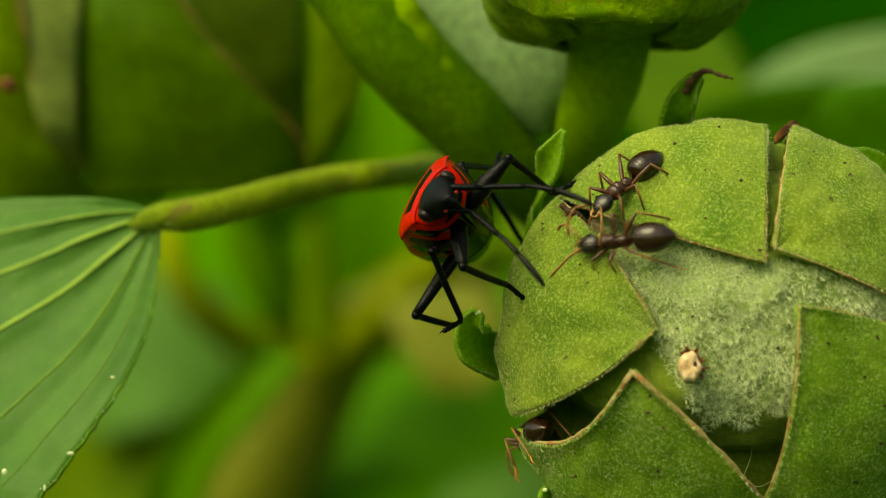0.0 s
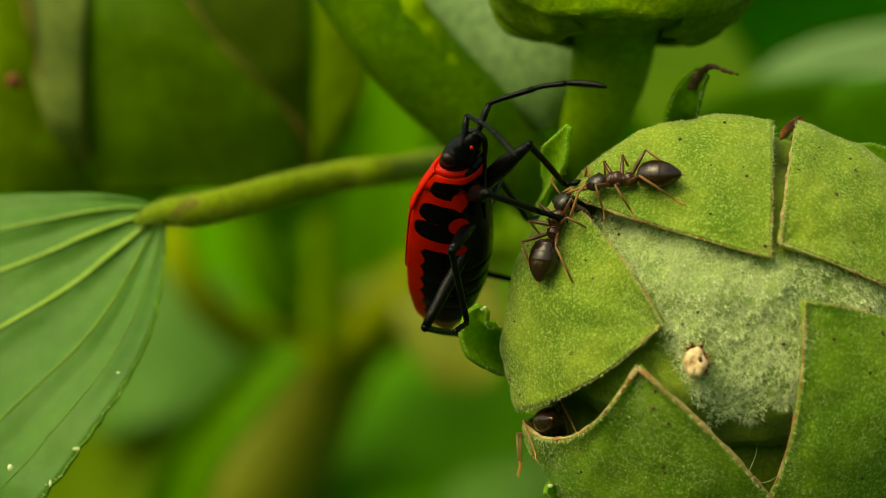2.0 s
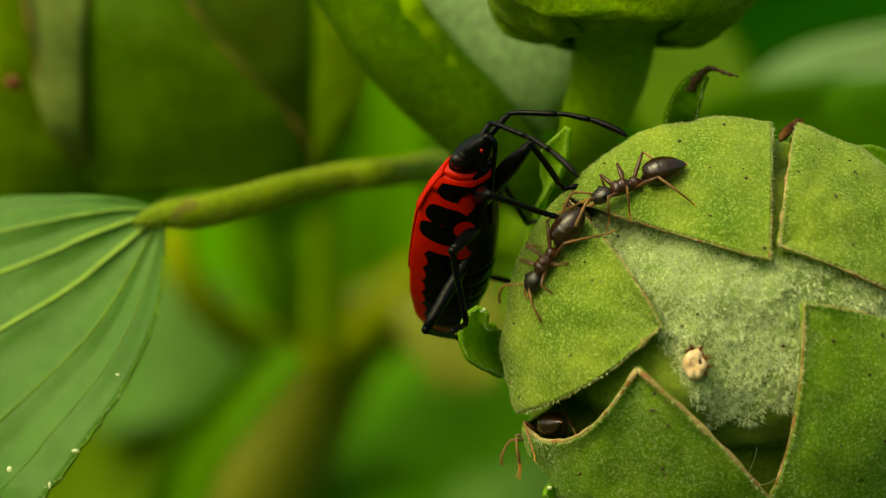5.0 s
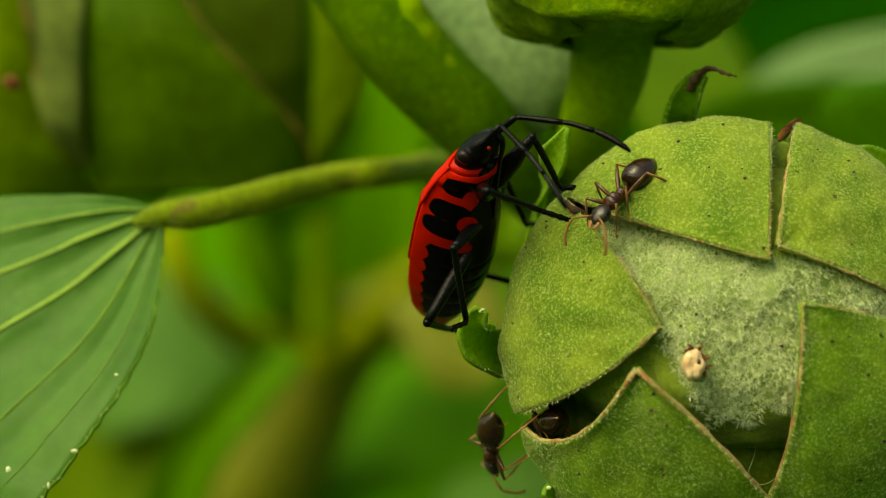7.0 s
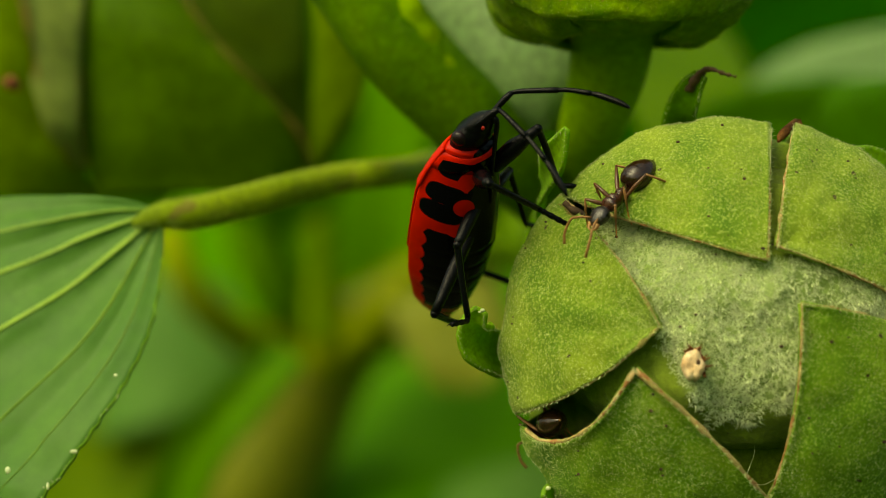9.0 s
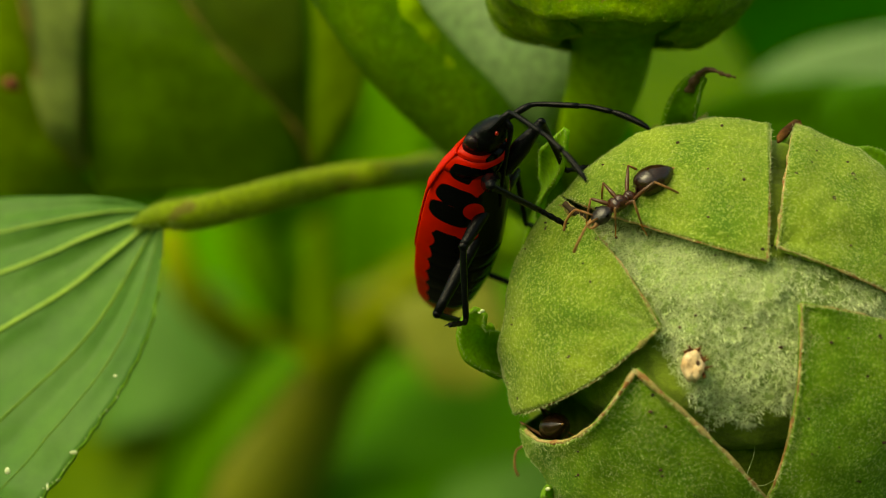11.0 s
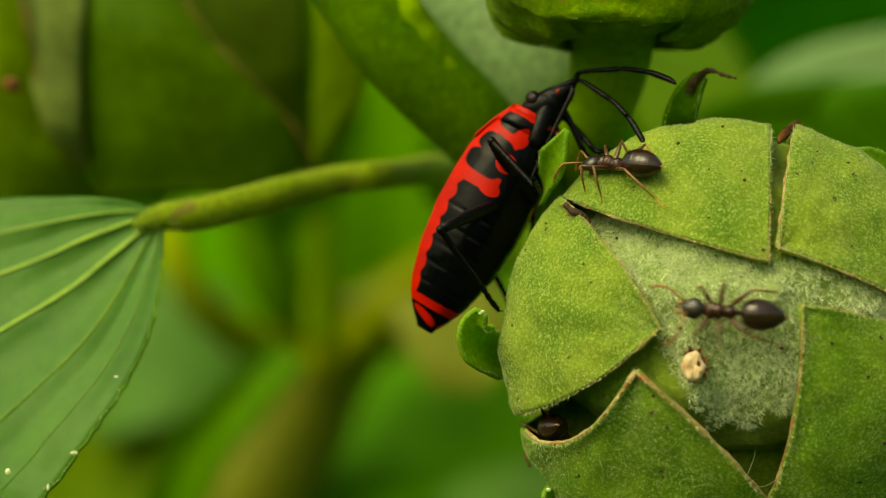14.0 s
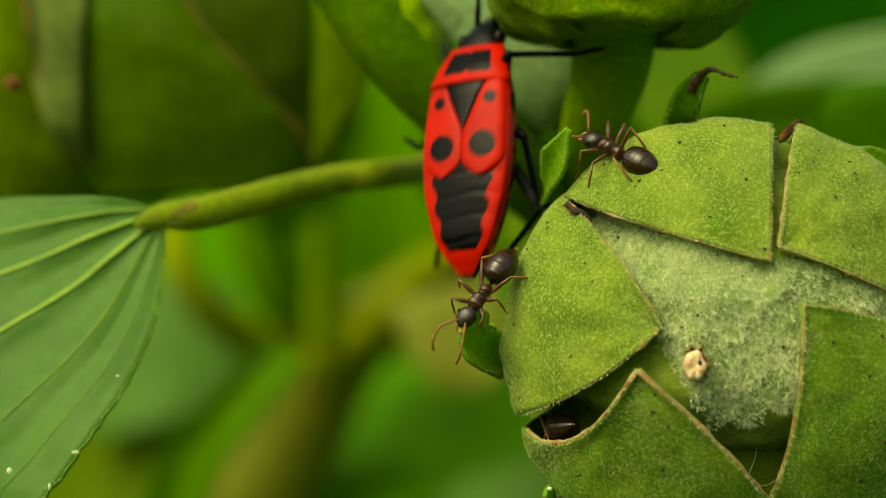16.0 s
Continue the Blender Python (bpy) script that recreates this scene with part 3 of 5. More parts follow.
SEPALS = [((-0.985, -0.31), (-0.735, 0.655), (-0.307, 0.089), 0.10, 0.12, (0.02, -0.05), (0.02, 0.02), 0.35),
          ((-0.745, 0.67), (0.186, 1.02), (0.164, 0.380), 0.1, 0.10, (0, -0.015), (0.0, 0.02), 0.1),
          ((0.296, 1.02), (1.01, 0.08), (0.205, 0.440), 0.28, 0.10, (-0.01, 0), (0, 0.02), 0.1),
          ((1.02, 0.0), (0.0, -1.02), (0.296, 0.184), 0.22, 0.15, (0, 0.03), (0.1, 0), 0.35),
          ((0.38, -1.0), (-0.955, -0.36), (-0.388, -0.089), 0.08, 0.28, (0.03, 0.03), (0.0, -0.165), 1.3)]
crust = []
for (a, b, tip, rise, curl, bow_a, bow_b, lift), hide in zip(SEPALS, (M_SEPAL, M_SEPAL, M_SEPAL, M_GREENSEPAL, M_GREENSEPAL)):
    bm, front = sepal_patch(a, b, tip, rise, curl, bow_a, bow_b, lift)
    sepal = part("sepal", bm, hide, bud, world=True)
    crust += [p for r in front[4:] for p in r[2:-2]]
    sol = sepal.modifiers.new("thick", "SOLIDIFY")
    sol.thickness, sol.offset = 0.00026, 0
    rim = [r[0] for r in front[8:]] + [r[-1] for r in front[8:]][::-1]
    part("rim", tube(rim, [max(0.02, (0.1 if lift > 1 else 0.066) + 0.075 * noise.noise(p * 1.7) + 0.05 * noise.noise(p * 6)) for p in rim], 8), M_RIM, sepal, "dry brownish edge", world=True)
    bm = bmesh.new()
    for r, r2 in zip(front, front[1:]):
        for k in range(len(r) - 1):
            for _ in range(5):
                x, y = hair_rng.random(), hair_rng.random()
                p = r[k].lerp(r[k + 1], x).lerp(r2[k].lerp(r2[k + 1], x), y)
                if hair_rng.random() > 0.55 + 0.9 * noise.noise(p * 0.55) + 0.35 * noise.noise(p * 1.9):
                    continue
                q = p - BC
                out = Vector((q.x / BR ** 2, q.y / BB ** 2, q.z / BR ** 2)).normalized()
                hairs(bm, p + out * 0.1, out, 4, 0.11, 0.0048, hair_rng, 1.5)
    for p in rim:
        q = p - BC
        out = Vector((q.x / BR ** 2, q.y / BB ** 2, q.z / BR ** 2)).normalized()
        hairs(bm, p + out * 0.1, out, 8, 0.2, 0.0075, hair_rng, 1.6)
    tagged(part("down", bm, M_DOWN, sepal, "short pale down", world=True, smooth=False), kind="stuff")

CC, CX, CU, CDN, CF = mm(at(1277, 556, BD)), 335 * STEP, 265 * STEP, 238 * STEP, 6.35


def core_point(a, b):
    """A point of the closed petals; a from the front, b round it."""
    z = math.sin(a) * math.sin(b)
    c = math.cos(a)
    full = math.copysign(abs(c) ** (1 - 0.45 * max(0.0, -math.sin(b), math.cos(b))), c)
    p = CC + Vector((CX * math.sin(a) * math.cos(b), -CF * full, (CU if z > 0 else CDN) * z))
    out = (p - CC).normalized()
    fold = 0.16 * math.sin(b * 5 + 6 * math.sin(a) + 1.5) * math.sin(a)
    return p + out * (rough_of(p, 2.6, 0.35) + rough_of(p, 0.8, 0.2) + rough_of(p, 0.35, 0.07) + fold), out


bm = bmesh.new()
rows = [[core_point(math.pi * (0.01 + 0.9 * i / 69), 2 * math.pi * j / 100)[0] for j in range(100)] for i in range(70)]
core = part("woolly_centre", grid(bm, rows, True), M_WOOL, bud, "grey-green felted petals still closed", world=True)


def bare(p):
    """How far the felt gives way to smooth green, 0 to 1: towards the hollow and the lower side."""
    k = STEP * (1 + p.y / REACH)
    u, v = 784 + p.x / k, 441 - (p.z - RISE) / k
    left = ((v - 560) * 0.62 - (u - 1150)) / 40
    low = (v + 0.25 * (u - 1300) - 738) / 30
    gap = min((u - 1350) / 10, (460 - v) / 10)
    return max(0.0, min(1.0, 0.5 + max(left, low, gap) + 0.9 * noise.noise(p * 0.9)))


pattern(core, lambda x, y, z: bare(Vector((x, y, z)) + BC))
bm = bmesh.new()
for _ in range(19000):
    p, out = core_point(math.acos(hair_rng.uniform(0.2, 1)), hair_rng.uniform(0, 6.283))
    thick = 0.5 + noise.noise(p * 0.45)
    if hair_rng.random() < (0.55 + thick) * (1 - bare(p)):
        hairs(bm, p, out, 6, 0.25, 0.0085, hair_rng, 1.6)
tagged(part("wool", bm, M_FUZZ, core, "white star-shaped hairs", world=True, smooth=False), kind="stuff")

# smooth inside of the sepals behind the felted petals, with a hollow at one side
rows = []
hole = mm(at(972, 751, 0))
for i in range(34):
    g = math.pi * (0.01 + 0.6 * i / 33)
    row = []
    for j in range(64):
        h = 2 * math.pi * j / 64
        q = BC + Vector((0.93 * BR * math.sin(g) * math.cos(h), -2.6 * math.cos(g), 0.93 * BR * math.sin(g) * math.sin(h)))
        q.y += 5.0 * math.exp(-((q.x - hole.x) ** 2 + (q.z - hole.z) ** 2) / 2.0 ** 2) + rough_of(q, 2.0, 0.25)
        row.append(q)
    rows.append(row)
part("inner_cup", grid(bmesh.new(), rows, True), M_CUP, bud, "smooth green inside of the bud", world=True)

# broken style left in the middle
p, out = bud_point(1226, 646, 0.0)
ring = []
for k in (0, 1, 2, 3, 4):
    row = []
    for j in range(22):
        g = 2 * math.pi * j / 22
        jag = 0.5 + 0.5 * noise.noise(Vector((math.cos(g) * 1.7, math.sin(g) * 1.7, 4)))
        r = (0.5, 0.54, 0.44 + 0.14 * jag, 0.26, 0.02)[k] * (1 + 0.35 * noise.noise(Vector((math.cos(g) * 1.3, math.sin(g) * 1.3, k * 0.9 + 3))))
        h = (-0.25, 0.15, 0.3 + 0.4 * jag, 0.42 + 0.3 * jag, 0.4)[k]
        row.append(p + out * h + Vector((r * math.cos(g) * (0.86 + 0.3 * min(0.0, math.sin(g))) + 0.04 * (k > 2), 0, r * 1.2 * math.sin(g))))
    ring.append(row)
stub = part("stub", grid(bmesh.new(), ring, True), M_STUB, bud, "pale dry broken stub", world=True)
part("stub_hole", ball(bmesh.new(), p + out * 0.56 + Vector((0.24, 0, 0.16)), (0.075, 0.12, 0.12), 8, 10), M_DRY, stub, "dark hole in the stub", world=True)
bm = bmesh.new()
for k in range(30):
    g = hair_rng.uniform(-0.6, 2.3)
    side = Vector((math.cos(g) * 0.85, 0, math.sin(g) * 1.15))
    ln = hair_rng.uniform(0.04, 0.34)
    lean = Vector((hair_rng.uniform(-0.15, 0.15), 0, hair_rng.uniform(-0.1, 0.15)))
    tube([p + side * 0.46, p + side * (0.5 + ln * 0.4) + out * (0.2 + ln * 0.8), p + side * (0.5 + ln) + lean + out * (0.28 + ln)], (hair_rng.uniform(0.05, 0.1), 0.05, 0.015), 5, bm)
part("stub_fringe", bm, M_STUBDARK, stub, "brown frayed fringe", world=True)


# torn dark gap where two sepals meet
p, out = bud_point(1020, 376, 0.22)
line = curve([p + Vector((-0.5, 0.1, 0.42)), p + Vector((-0.15, 0, 0.1)), p + Vector((0.2, 0, -0.05)), p + Vector((0.5, 0, -0.4))], 5)
scar = part("scar", tube(line, [max(0.03, 0.13 + 0.12 * noise.noise(q * 5)) for q in line], 8), M_DRY, bud, "dark torn scar", world=True)
bm = bmesh.new()
for q in line:
    hairs(bm, q + Vector((-0.08, 0, -0.1)), (out + Vector((-0.3, 0, -0.6))).normalized(), 6, 0.2, 0.012, hair_rng, 0.9)
tagged(part("fray", bm, M_RIM, scar, "frayed brownish lip", world=True, smooth=False), kind="stuff")


# rolled brown flap in the gap between two sepals
rows = []
for i, (u, v, w, up) in enumerate(((1377, 252, 0.05, 0.0), (1380, 244, 0.16, 0.1), (1386, 237, 0.2, 0.2), (1393, 230, 0.2, 0.28), (1400, 223, 0.18, 0.3), (1407, 217, 0.16, 0.25), (1412, 219, 0.1, 0.2), (1413, 228, 0.04, 0.15))):
    q, nrm = bud_point(u, v, up)
    side = Vector((0.75, -0.3, -0.6)).normalized()
    rows.append([q + side * (w * t) + nrm * (0.16 * (1 - t * t) + rough_of(q + side * t, 0.3, 0.08)) for t in spaced(-1, 1, 9)])
flap = part("flap", grid(bmesh.new(), rows), M_FLAP, bud, "rolled dry brown flap", world=True)
flap.modifiers.new("thick", "SOLIDIFY").thickness = 0.0001


# narrow outer bracts
def bract(points, widths, material, label, facing=(0.1, -1, 0.35)):
    line = curve([mm(at(*q)) for q in points], 8)
    n = len(line)
    rows = []
    for i, p in enumerate(line):
        way = (line[min(i + 1, n - 1)] - line[max(i - 1, 0)]).normalized()
        side = way.cross(Vector(facing)).normalized()
        nrm = side.cross(way)
        w = lerp_rows([(k / (len(widths) - 1), x) for k, x in enumerate(widths)], i / (n - 1))[0]
        rows.append([p + side * (w * t * (1 + 0.08 * noise.noise(p * 4 + Vector((t, 0, 0))))) + nrm * (0.35 * w * (abs(t) ** 2)) for t in spaced(-1, 1, 9)])
    o = part("bract", grid(bmesh.new(), rows), material, bud, label, world=True)
    o.modifiers.new("thick", "SOLIDIFY").thickness = 0.0002
    bm = bmesh.new()
    for r in rows:
        for p in (r[0], r[-1]):
            hairs(bm, p, Vector((0, -1, 0.2)), 3, 0.16, 0.006, hair_rng, 2.0)
    tagged(part("down", bm, M_DOWN, o, "", world=True, smooth=False), kind="stuff")
    return o


bract([(920, 520, 10), (950, 400, 8), (962, 335, 3.8), (978, 285, 1.6), (1000, 229, 0.6)], (0.3, 0.36, 0.52, 0.7, 0.05), M_BRACT, "small bright green pointed bract", (-0.22, -0.92, 0.35))
bract([(905, 640, 4), (876, 628, 3.0), (846, 608, 1.8), (838, 578, 1.0), (850, 551, 0.3)], (0.6, 0.95, 0.95, 0.6, 0.22), M_BRACT, "bract curling outwards")
# Darker than the other bracts: its shading is done by colour.
bract([(1190, 300, 8), (1200, 215, 5), (1218, 165, 4), (1240, 132, 3.5)], (0.7, 0.66, 0.5, 0.22), M_SHADYSHOOT, "bract with withered tip, its shade put into a dark green")
bm = tube(curve([mm(at(*q)) for q in ((1222, 160, 3.9), (1236, 134, 3.5), (1255, 122, 3.2), (1280, 130, 3.0), (1302, 136, 3.0))], 6), [0.42 + 0.14 * noise.noise(Vector((i * 0.37, 2, 0))) + 0.06 * math.sin(i * 1.9) - 0.012 * i for i in range(25)], 9, None, 0.4)
part("withered_tip", bm, M_DRY, bud, "dark brown dried tip", world=True)
bract([(1640, 430, 6), (1592, 340, 3), (1546, 287, 2), (1500, 268, 1.5)], (0.9, 0.8, 0.6, 0.15), M_BRACT, "green bract")
bract([(1120, 960, 6), (1030, 900, 3), (985, 885, 1.5), (966, 868, 0.8)], (0.8, 0.7, 0.5, 0.2), M_BRACT, "green bract")

for u, v, d, size in ((854, 549, 0.1, 0.1), (849, 552, 0.2, 0.07), (970, 864, 0.5, 0.11)):
    part("pale_tip", ball(bmesh.new(), mm(at(u, v, d)), (size, size * 0.7, size * 0.8), 5, 7), M_FUZZ, bud, "dry white tip of a bract", world=True)

# a few threads and specks in the hollow
bm = tube(curve([mm(at(*q)) for q in ((1322, 838, -0.8), (1335, 800, -0.4), (1332, 770, -0.2))], 6), 0.007, 5)
tube(curve([mm(at(*q)) for q in ((1322, 848, -0.8), (1350, 858, -0.9), (1382, 840, -0.8))], 6), 0.009, 5, bm)
part("thread", bm, M_FUZZ, bud, "fine silk thread", world=True)
bm = bmesh.new()
for k in range(90):
    q = hair_rng.choice(crust) if k < 64 else core_point(math.acos(hair_rng.uniform(0.5, 1)), hair_rng.uniform(0, 6.283))[0]
    out = (q - BC).normalized()
    size = hair_rng.choice((0.025, 0.035, 0.045, 0.07))
    ball(bm, q + out * 0.16, (size * hair_rng.uniform(0.8, 1.6), size * 0.6, size), 4, 6)
tagged(part("specks", bm, M_DRY, bud, "tiny brown specks of dirt", world=True), kind="stuff")


# ---- the bud above, seen from beside its base ----
def upper_bud():
    t = thing("flower_bud", at(1092, 30, 9), "dark green mallow bud on an upright stalk", "bud", "mallow buds")
    axis = mm(at(1092, 0, 6.5))
    rad = 5.05
    zb = axis.z - 74 * STEP * 1.1
    bm = bmesh.new()
    rows = []
    for i in range(24):
        a = math.pi * (0.02 + 0.6 * i / 23)
        rows.append([Vector((axis.x + 0.9 * rad * math.sin(a) * math.cos(b), axis.y + 0.9 * rad * math.sin(a) * math.sin(b), zb + 0.25 + 3.2 * (1 - math.cos(a))))
                     for b in [2 * math.pi * j / 48 for j in range(48)]])
    part("cup", grid(bm, rows, True), M_SHADYSEPAL, t, world=True)
    for k in range(5):
        mid = -math.pi / 2 + 0.03 + k * 2 * math.pi / 5
        low = (0.18, -0.4, -0.2, -0.2, -0.4)[k]
        rows = []
        for i in range(30):
            s = i / 29
            row = []
            for j in range(41):
                q = 2 * j / 40 - 1
                b = mid + q * (0.70 if k else 1.3) * (1 - (0.1 if k else 0.29) * max(0.0, 1 - s / 0.35))
                hang = low + (0.55 if k == 0 else 0.1) * abs(q) ** 2.4
                turn_in = max(0.0, 1 - s * (11 if k == 0 else 3.2))
                r = rad * (1.0 + 0.09 * math.sin(s * 2.6) - 0.3 * s ** 3 - (0.16 if k == 0 else 0.3) * turn_in ** 2) + 0.3 * (1 - q * q) + (0.1 if k in (1, 4) else 0.3)
                z = zb + hang + 7.5 * s ** 1.2 + 0.25 * turn_in ** 2
                if k in (1, 4):
                    r *= 0.76 + 0.24 * min(1, s * 2.8)
                p = Vector((axis.x + r * math.cos(b), axis.y + r * math.sin(b), z))
                row.append(p + Vector((0, 0, 1)) * rough_of(p, 1.3, 0.3) + Vector((math.cos(b), math.sin(b), 0)) * (rough_of(p, 1.7, 0.42) + rough_of(p, 0.5, 0.1)))
            rows.append(row)
        o = part("sepal", grid(bmesh.new(), rows), M_SHADYSEPAL, t, world=True)
        o.modifiers.new("thick", "SOLIDIFY").thickness = 0.0003
        bm = bmesh.new()
        for ra, rb in zip(rows[:18], rows[1:19]):
            for x in range(len(ra) - 1):
                for _ in range(2):
                    p = ra[x].lerp(ra[x + 1], hair_rng.random()).lerp(rb[x].lerp(rb[x + 1], hair_rng.random()), hair_rng.random())
                    out = Vector((p.x - axis.x, p.y - axis.y, -1.0)).normalized()
                    hairs(bm, p, out, 1, 0.11, 0.006, hair_rng, 1.3)
        for p in rows[0] + rows[1] + [r[0] for r in rows] + [r[-1] for r in rows]:
            hairs(bm, p, Vector((p.x - axis.x, p.y - axis.y, -5.0)).normalized(), 2, 0.13, 0.006, hair_rng, 1.3)
        tagged(part("down", bm, M_DIMDOWN, o, "", world=True, smooth=False), kind="stuff")


upper_bud()


# ---- firebug: x forward, y to its left, z to its back ----
# station, half width, dome above and belly below the side margin, height of that margin
BODY = [(-6.15, 0.25, 0.05, -0.45, -0.35), (-5.6, 0.75, 0.14, -1.1, 0.02), (-4.6, 1.3, 0.2, -1.85, 0.3), (-2.8, 1.76, 0.27, -2.4, 0.48), (-1, 1.93, 0.3, -2.6, 0.58), (0.5, 1.9, 0.32, -2.5, 0.62),
        (1.9, 1.8, 0.36, -2.3, 0.62), (3.0, 1.52, 0.36, -1.75, 0.45), (4.2, 1.1, 0.3, -1.1, 0.05)]


def side_of(x):
    """Half width, dome above and belly below the margin, and the margin's height at x, smoothed."""
    r = [lerp_rows(BODY, x + k) for k in (-0.25, 0, 0.25)]
    w, top, low, mid = (sum(c) / 3 for c in zip(*r))
    return w * 1.06, top, low, mid


def back_at(x, y, lift=0.0):
    w, top, _, mid = side_of(x)
    return Vector((x, y, mid + top * math.sqrt(max(0.0, 1 - (y / w) ** 2)) + lift))


def blob(x, b, x0, b0, rx, rb):
    return 1 - math.hypot((x - x0) / rx, (b - b0) / rb)


def flank(x, y, z):
    """Black (above 0) and red on the belly and flanks; b runs from the side margin to the belly's middle line."""
    w, top, low, mid = side_of(x)
    z -= mid
    if z >= 0.01:
        return min((0.7 - abs(y) / max(w, 0.01) + 0.06 * math.sin(x * 5)) * 4, (-1.1 - x) * 4, (x + 5.25) * 4)
    b = math.atan2(abs(z / low), max(1e-4, abs(y) / w)) / (math.pi / 2)
    scallop = 0.05 * abs(math.sin(x * 3.9))
    m = min((b - 0.14 - scallop) * 6, (0.3 - x) * 3, (x + 4.85) * 4)
    for x0, b0, rx, rb in ((2.22, 0.33, 0.45, 0.27), (1.3, 0.31, 0.48, 0.27), (3.5, 0.35, 0.52, 0.28)):
        xs = x + 0.3 * (b - b0)
        m = max(m, 1 - (abs((xs - x0) / rx) ** 3 + abs((b - b0) / rb) ** 3) ** 0.333)
    m = max(m, min((b - 0.62) * 5, (x - 0.1) * 4))
    m = max(m, min((-5.2 - x) * 4, 0.8))
    m = max(m, 1.5 * blob(x, b, 1.72, 0.57, 0.7, 0.22))
    for x0, b0, r in ((2.95, 0.6, 0.44), (1.72, 0.58, 0.42), (0.45, 0.54, 0.3)):
        m = min(m, -1.5 * blob(x, b, x0, b0, r, 0.135))
    return min(m, -blob(x + 0.5 * (b - 0.5), b, -5.6, 0.5, 0.2, 0.42))


def firebug():
    bug = thing("firebug", (0, 0, 0.6), "red and black firebug clinging beside the bud", "insect")
    xs = [-6.15 + 10.35 * i / 150 for i in range(151)]
    rows = []
    for x in xs:
        w, top, low, mid = side_of(x)
        ring = []
        for j in range(96):
            a = 2 * math.pi * j / 96
            c, s = math.cos(a), math.sin(a)
            y = w * (abs(c) ** 0.92) * (1 if c > 0 else -1)
            z = top * s if s > 0 else -low * s
            groove = -0.02 * max(0, math.cos(x * 7.4)) ** 5 if (x < -0.5 and s < -0.15) else (-0.09 * max(0, math.cos(x * 6.5 + 0.6 * math.sin(y * 2))) ** 3 if (x < -1.2 and s > 0.2) else 0)
            ring.append(Vector((x, y * (1 + groove * 0.5), mid + z * (1 + groove))))
        rows.append(ring)
    body = pattern(part("body", grid(bmesh.new(), rows, True), M_BUG, bug, "black belly with red margins and spots"), flank)

    def shell(name, x0, x1, edge, pat, lift, label, nx=40, ny=30, material=M_BUG):
        rows = []
        for i in range(nx + 1):
            x = x0 + (x1 - x0) * i / nx
            lo, hi = edge(x)
            rows.append([back_at(x, lo + (hi - lo) * j / ny, lift * (1 - 0.85 * abs(2 * j / ny - 1) ** 6)) for j in range(ny + 1)])
        o = pattern(part(name, grid(bmesh.new(), rows), material, bug, label), pat)
        o.modifiers.new("thick", "SOLIDIFY").thickness = 0.00008
        return o

    # shield over the front body
    rows = []
    for i in range(45):
        x = 2.15 + 1.95 * i / 44
        w, top, _, mid = side_of(x)
        lip = 0.06 * (1 - min(1, i / 5)) - 0.1 * max(0, i - 38) / 6
        rows.append([Vector((x, w * (1.02 + 0.02 * max(0, 1 - i / 14)) * t, mid + top * 1.1 * math.sqrt(max(0, 1 - (t * 0.998) ** 2)) + (0.07 + lip) * (1 - t ** 6)))
                     for t in spaced(-1, 1, 61)])
    shield = pattern(part("pronotum", grid(bmesh.new(), rows), M_BUG, bug, "red shield with a black band"),
                     lambda x, y, z: min((0.66 - abs(y) / side_of(x)[0]) * 5, (x - 2.6) * 3, (3.75 - x) * 3, 1) - 0.4 * (abs(y) < 0.08))
    shield.modifiers.new("thick", "SOLIDIFY").thickness = 0.0001

    # short wing cases
    for sgn in (1, -1):
        def wing_edge(x, sgn=sgn):
            h = side_of(x)[0] * 0.93
            inner = 0.03 + max(0.0, (x + 0.1) * 0.42)
            end = 1 - max(0.0, (-1.25 - x) / 0.85) ** 2
            mid = (inner + h) / 2
            return sgn * (mid + (inner - mid) * end), sgn * (mid + (h - mid) * end)
        shell("wing_case", 2.45, -2.08, wing_edge,
              lambda x, y, z: max(1 - math.hypot(x + 0.75, abs(y) - 0.98) / 0.6, 1 - math.hypot(x - 1.35, abs(y) - 1.22) / 0.28), 0.09,
              "short red wing case with round black spot")
    shell("scutellum", 2.4, 0.05, lambda x: (-(x + 0.0) * 0.46 - 0.02, (x + 0.0) * 0.46 + 0.02), lambda x, y, z: 0.8, 0.13, "black triangle between the wings")

    # red collar in which the head sits
    prof = [(3.25, 1.6, 0.83, -1.33), (3.5, 1.54, 0.81, -1.27), (3.75, 1.45, 0.77, -1.2), (3.93, 1.34, 0.72, -1.1), (4.03, 1.22, 0.66, -1.0), (4.02, 1.08, 0.57, -0.9), (3.85, 0.9, 0.44, -0.76)]
    rows = [[(x, w * math.cos(g), side_of(x)[3] + (0.5 * top if math.sin(g) > 0 else -1.22 * low) * math.sin(g)) for g in [2 * math.pi * j / 56 for j in range(56)]] for x, w, top, low in prof]
    pattern(part("collar", grid(bmesh.new(), rows, True), M_BUG, bug, "smooth red collar"),
            lambda x, y, z: flank(x, y, z) if x < 3.85 and z < side_of(x)[3] else -0.8)

    # head
    hb = bmesh.new()
    prof = [(3.7, 0.7, 0.42, -0.62, 0.08), (4.0, 0.96, 0.5, -0.82, 0.02), (4.4, 1.02, 0.54, -0.88, -0.08), (4.8, 0.93, 0.55, -0.86, -0.2), (5.2, 0.72, 0.5, -0.72, -0.38), (5.6, 0.48, 0.38, -0.5, -0.6),
            (5.9, 0.27, 0.22, -0.3, -0.78), (6.05, 0.1, 0.08, -0.12, -0.85)]
    rows = []
    for x in spaced(3.7, 6.05, 40):
        w, top, low, mid = (sum(c) / 3 for c in zip(*(lerp_rows(prof, x + k) for k in (-0.12, 0, 0.12))))
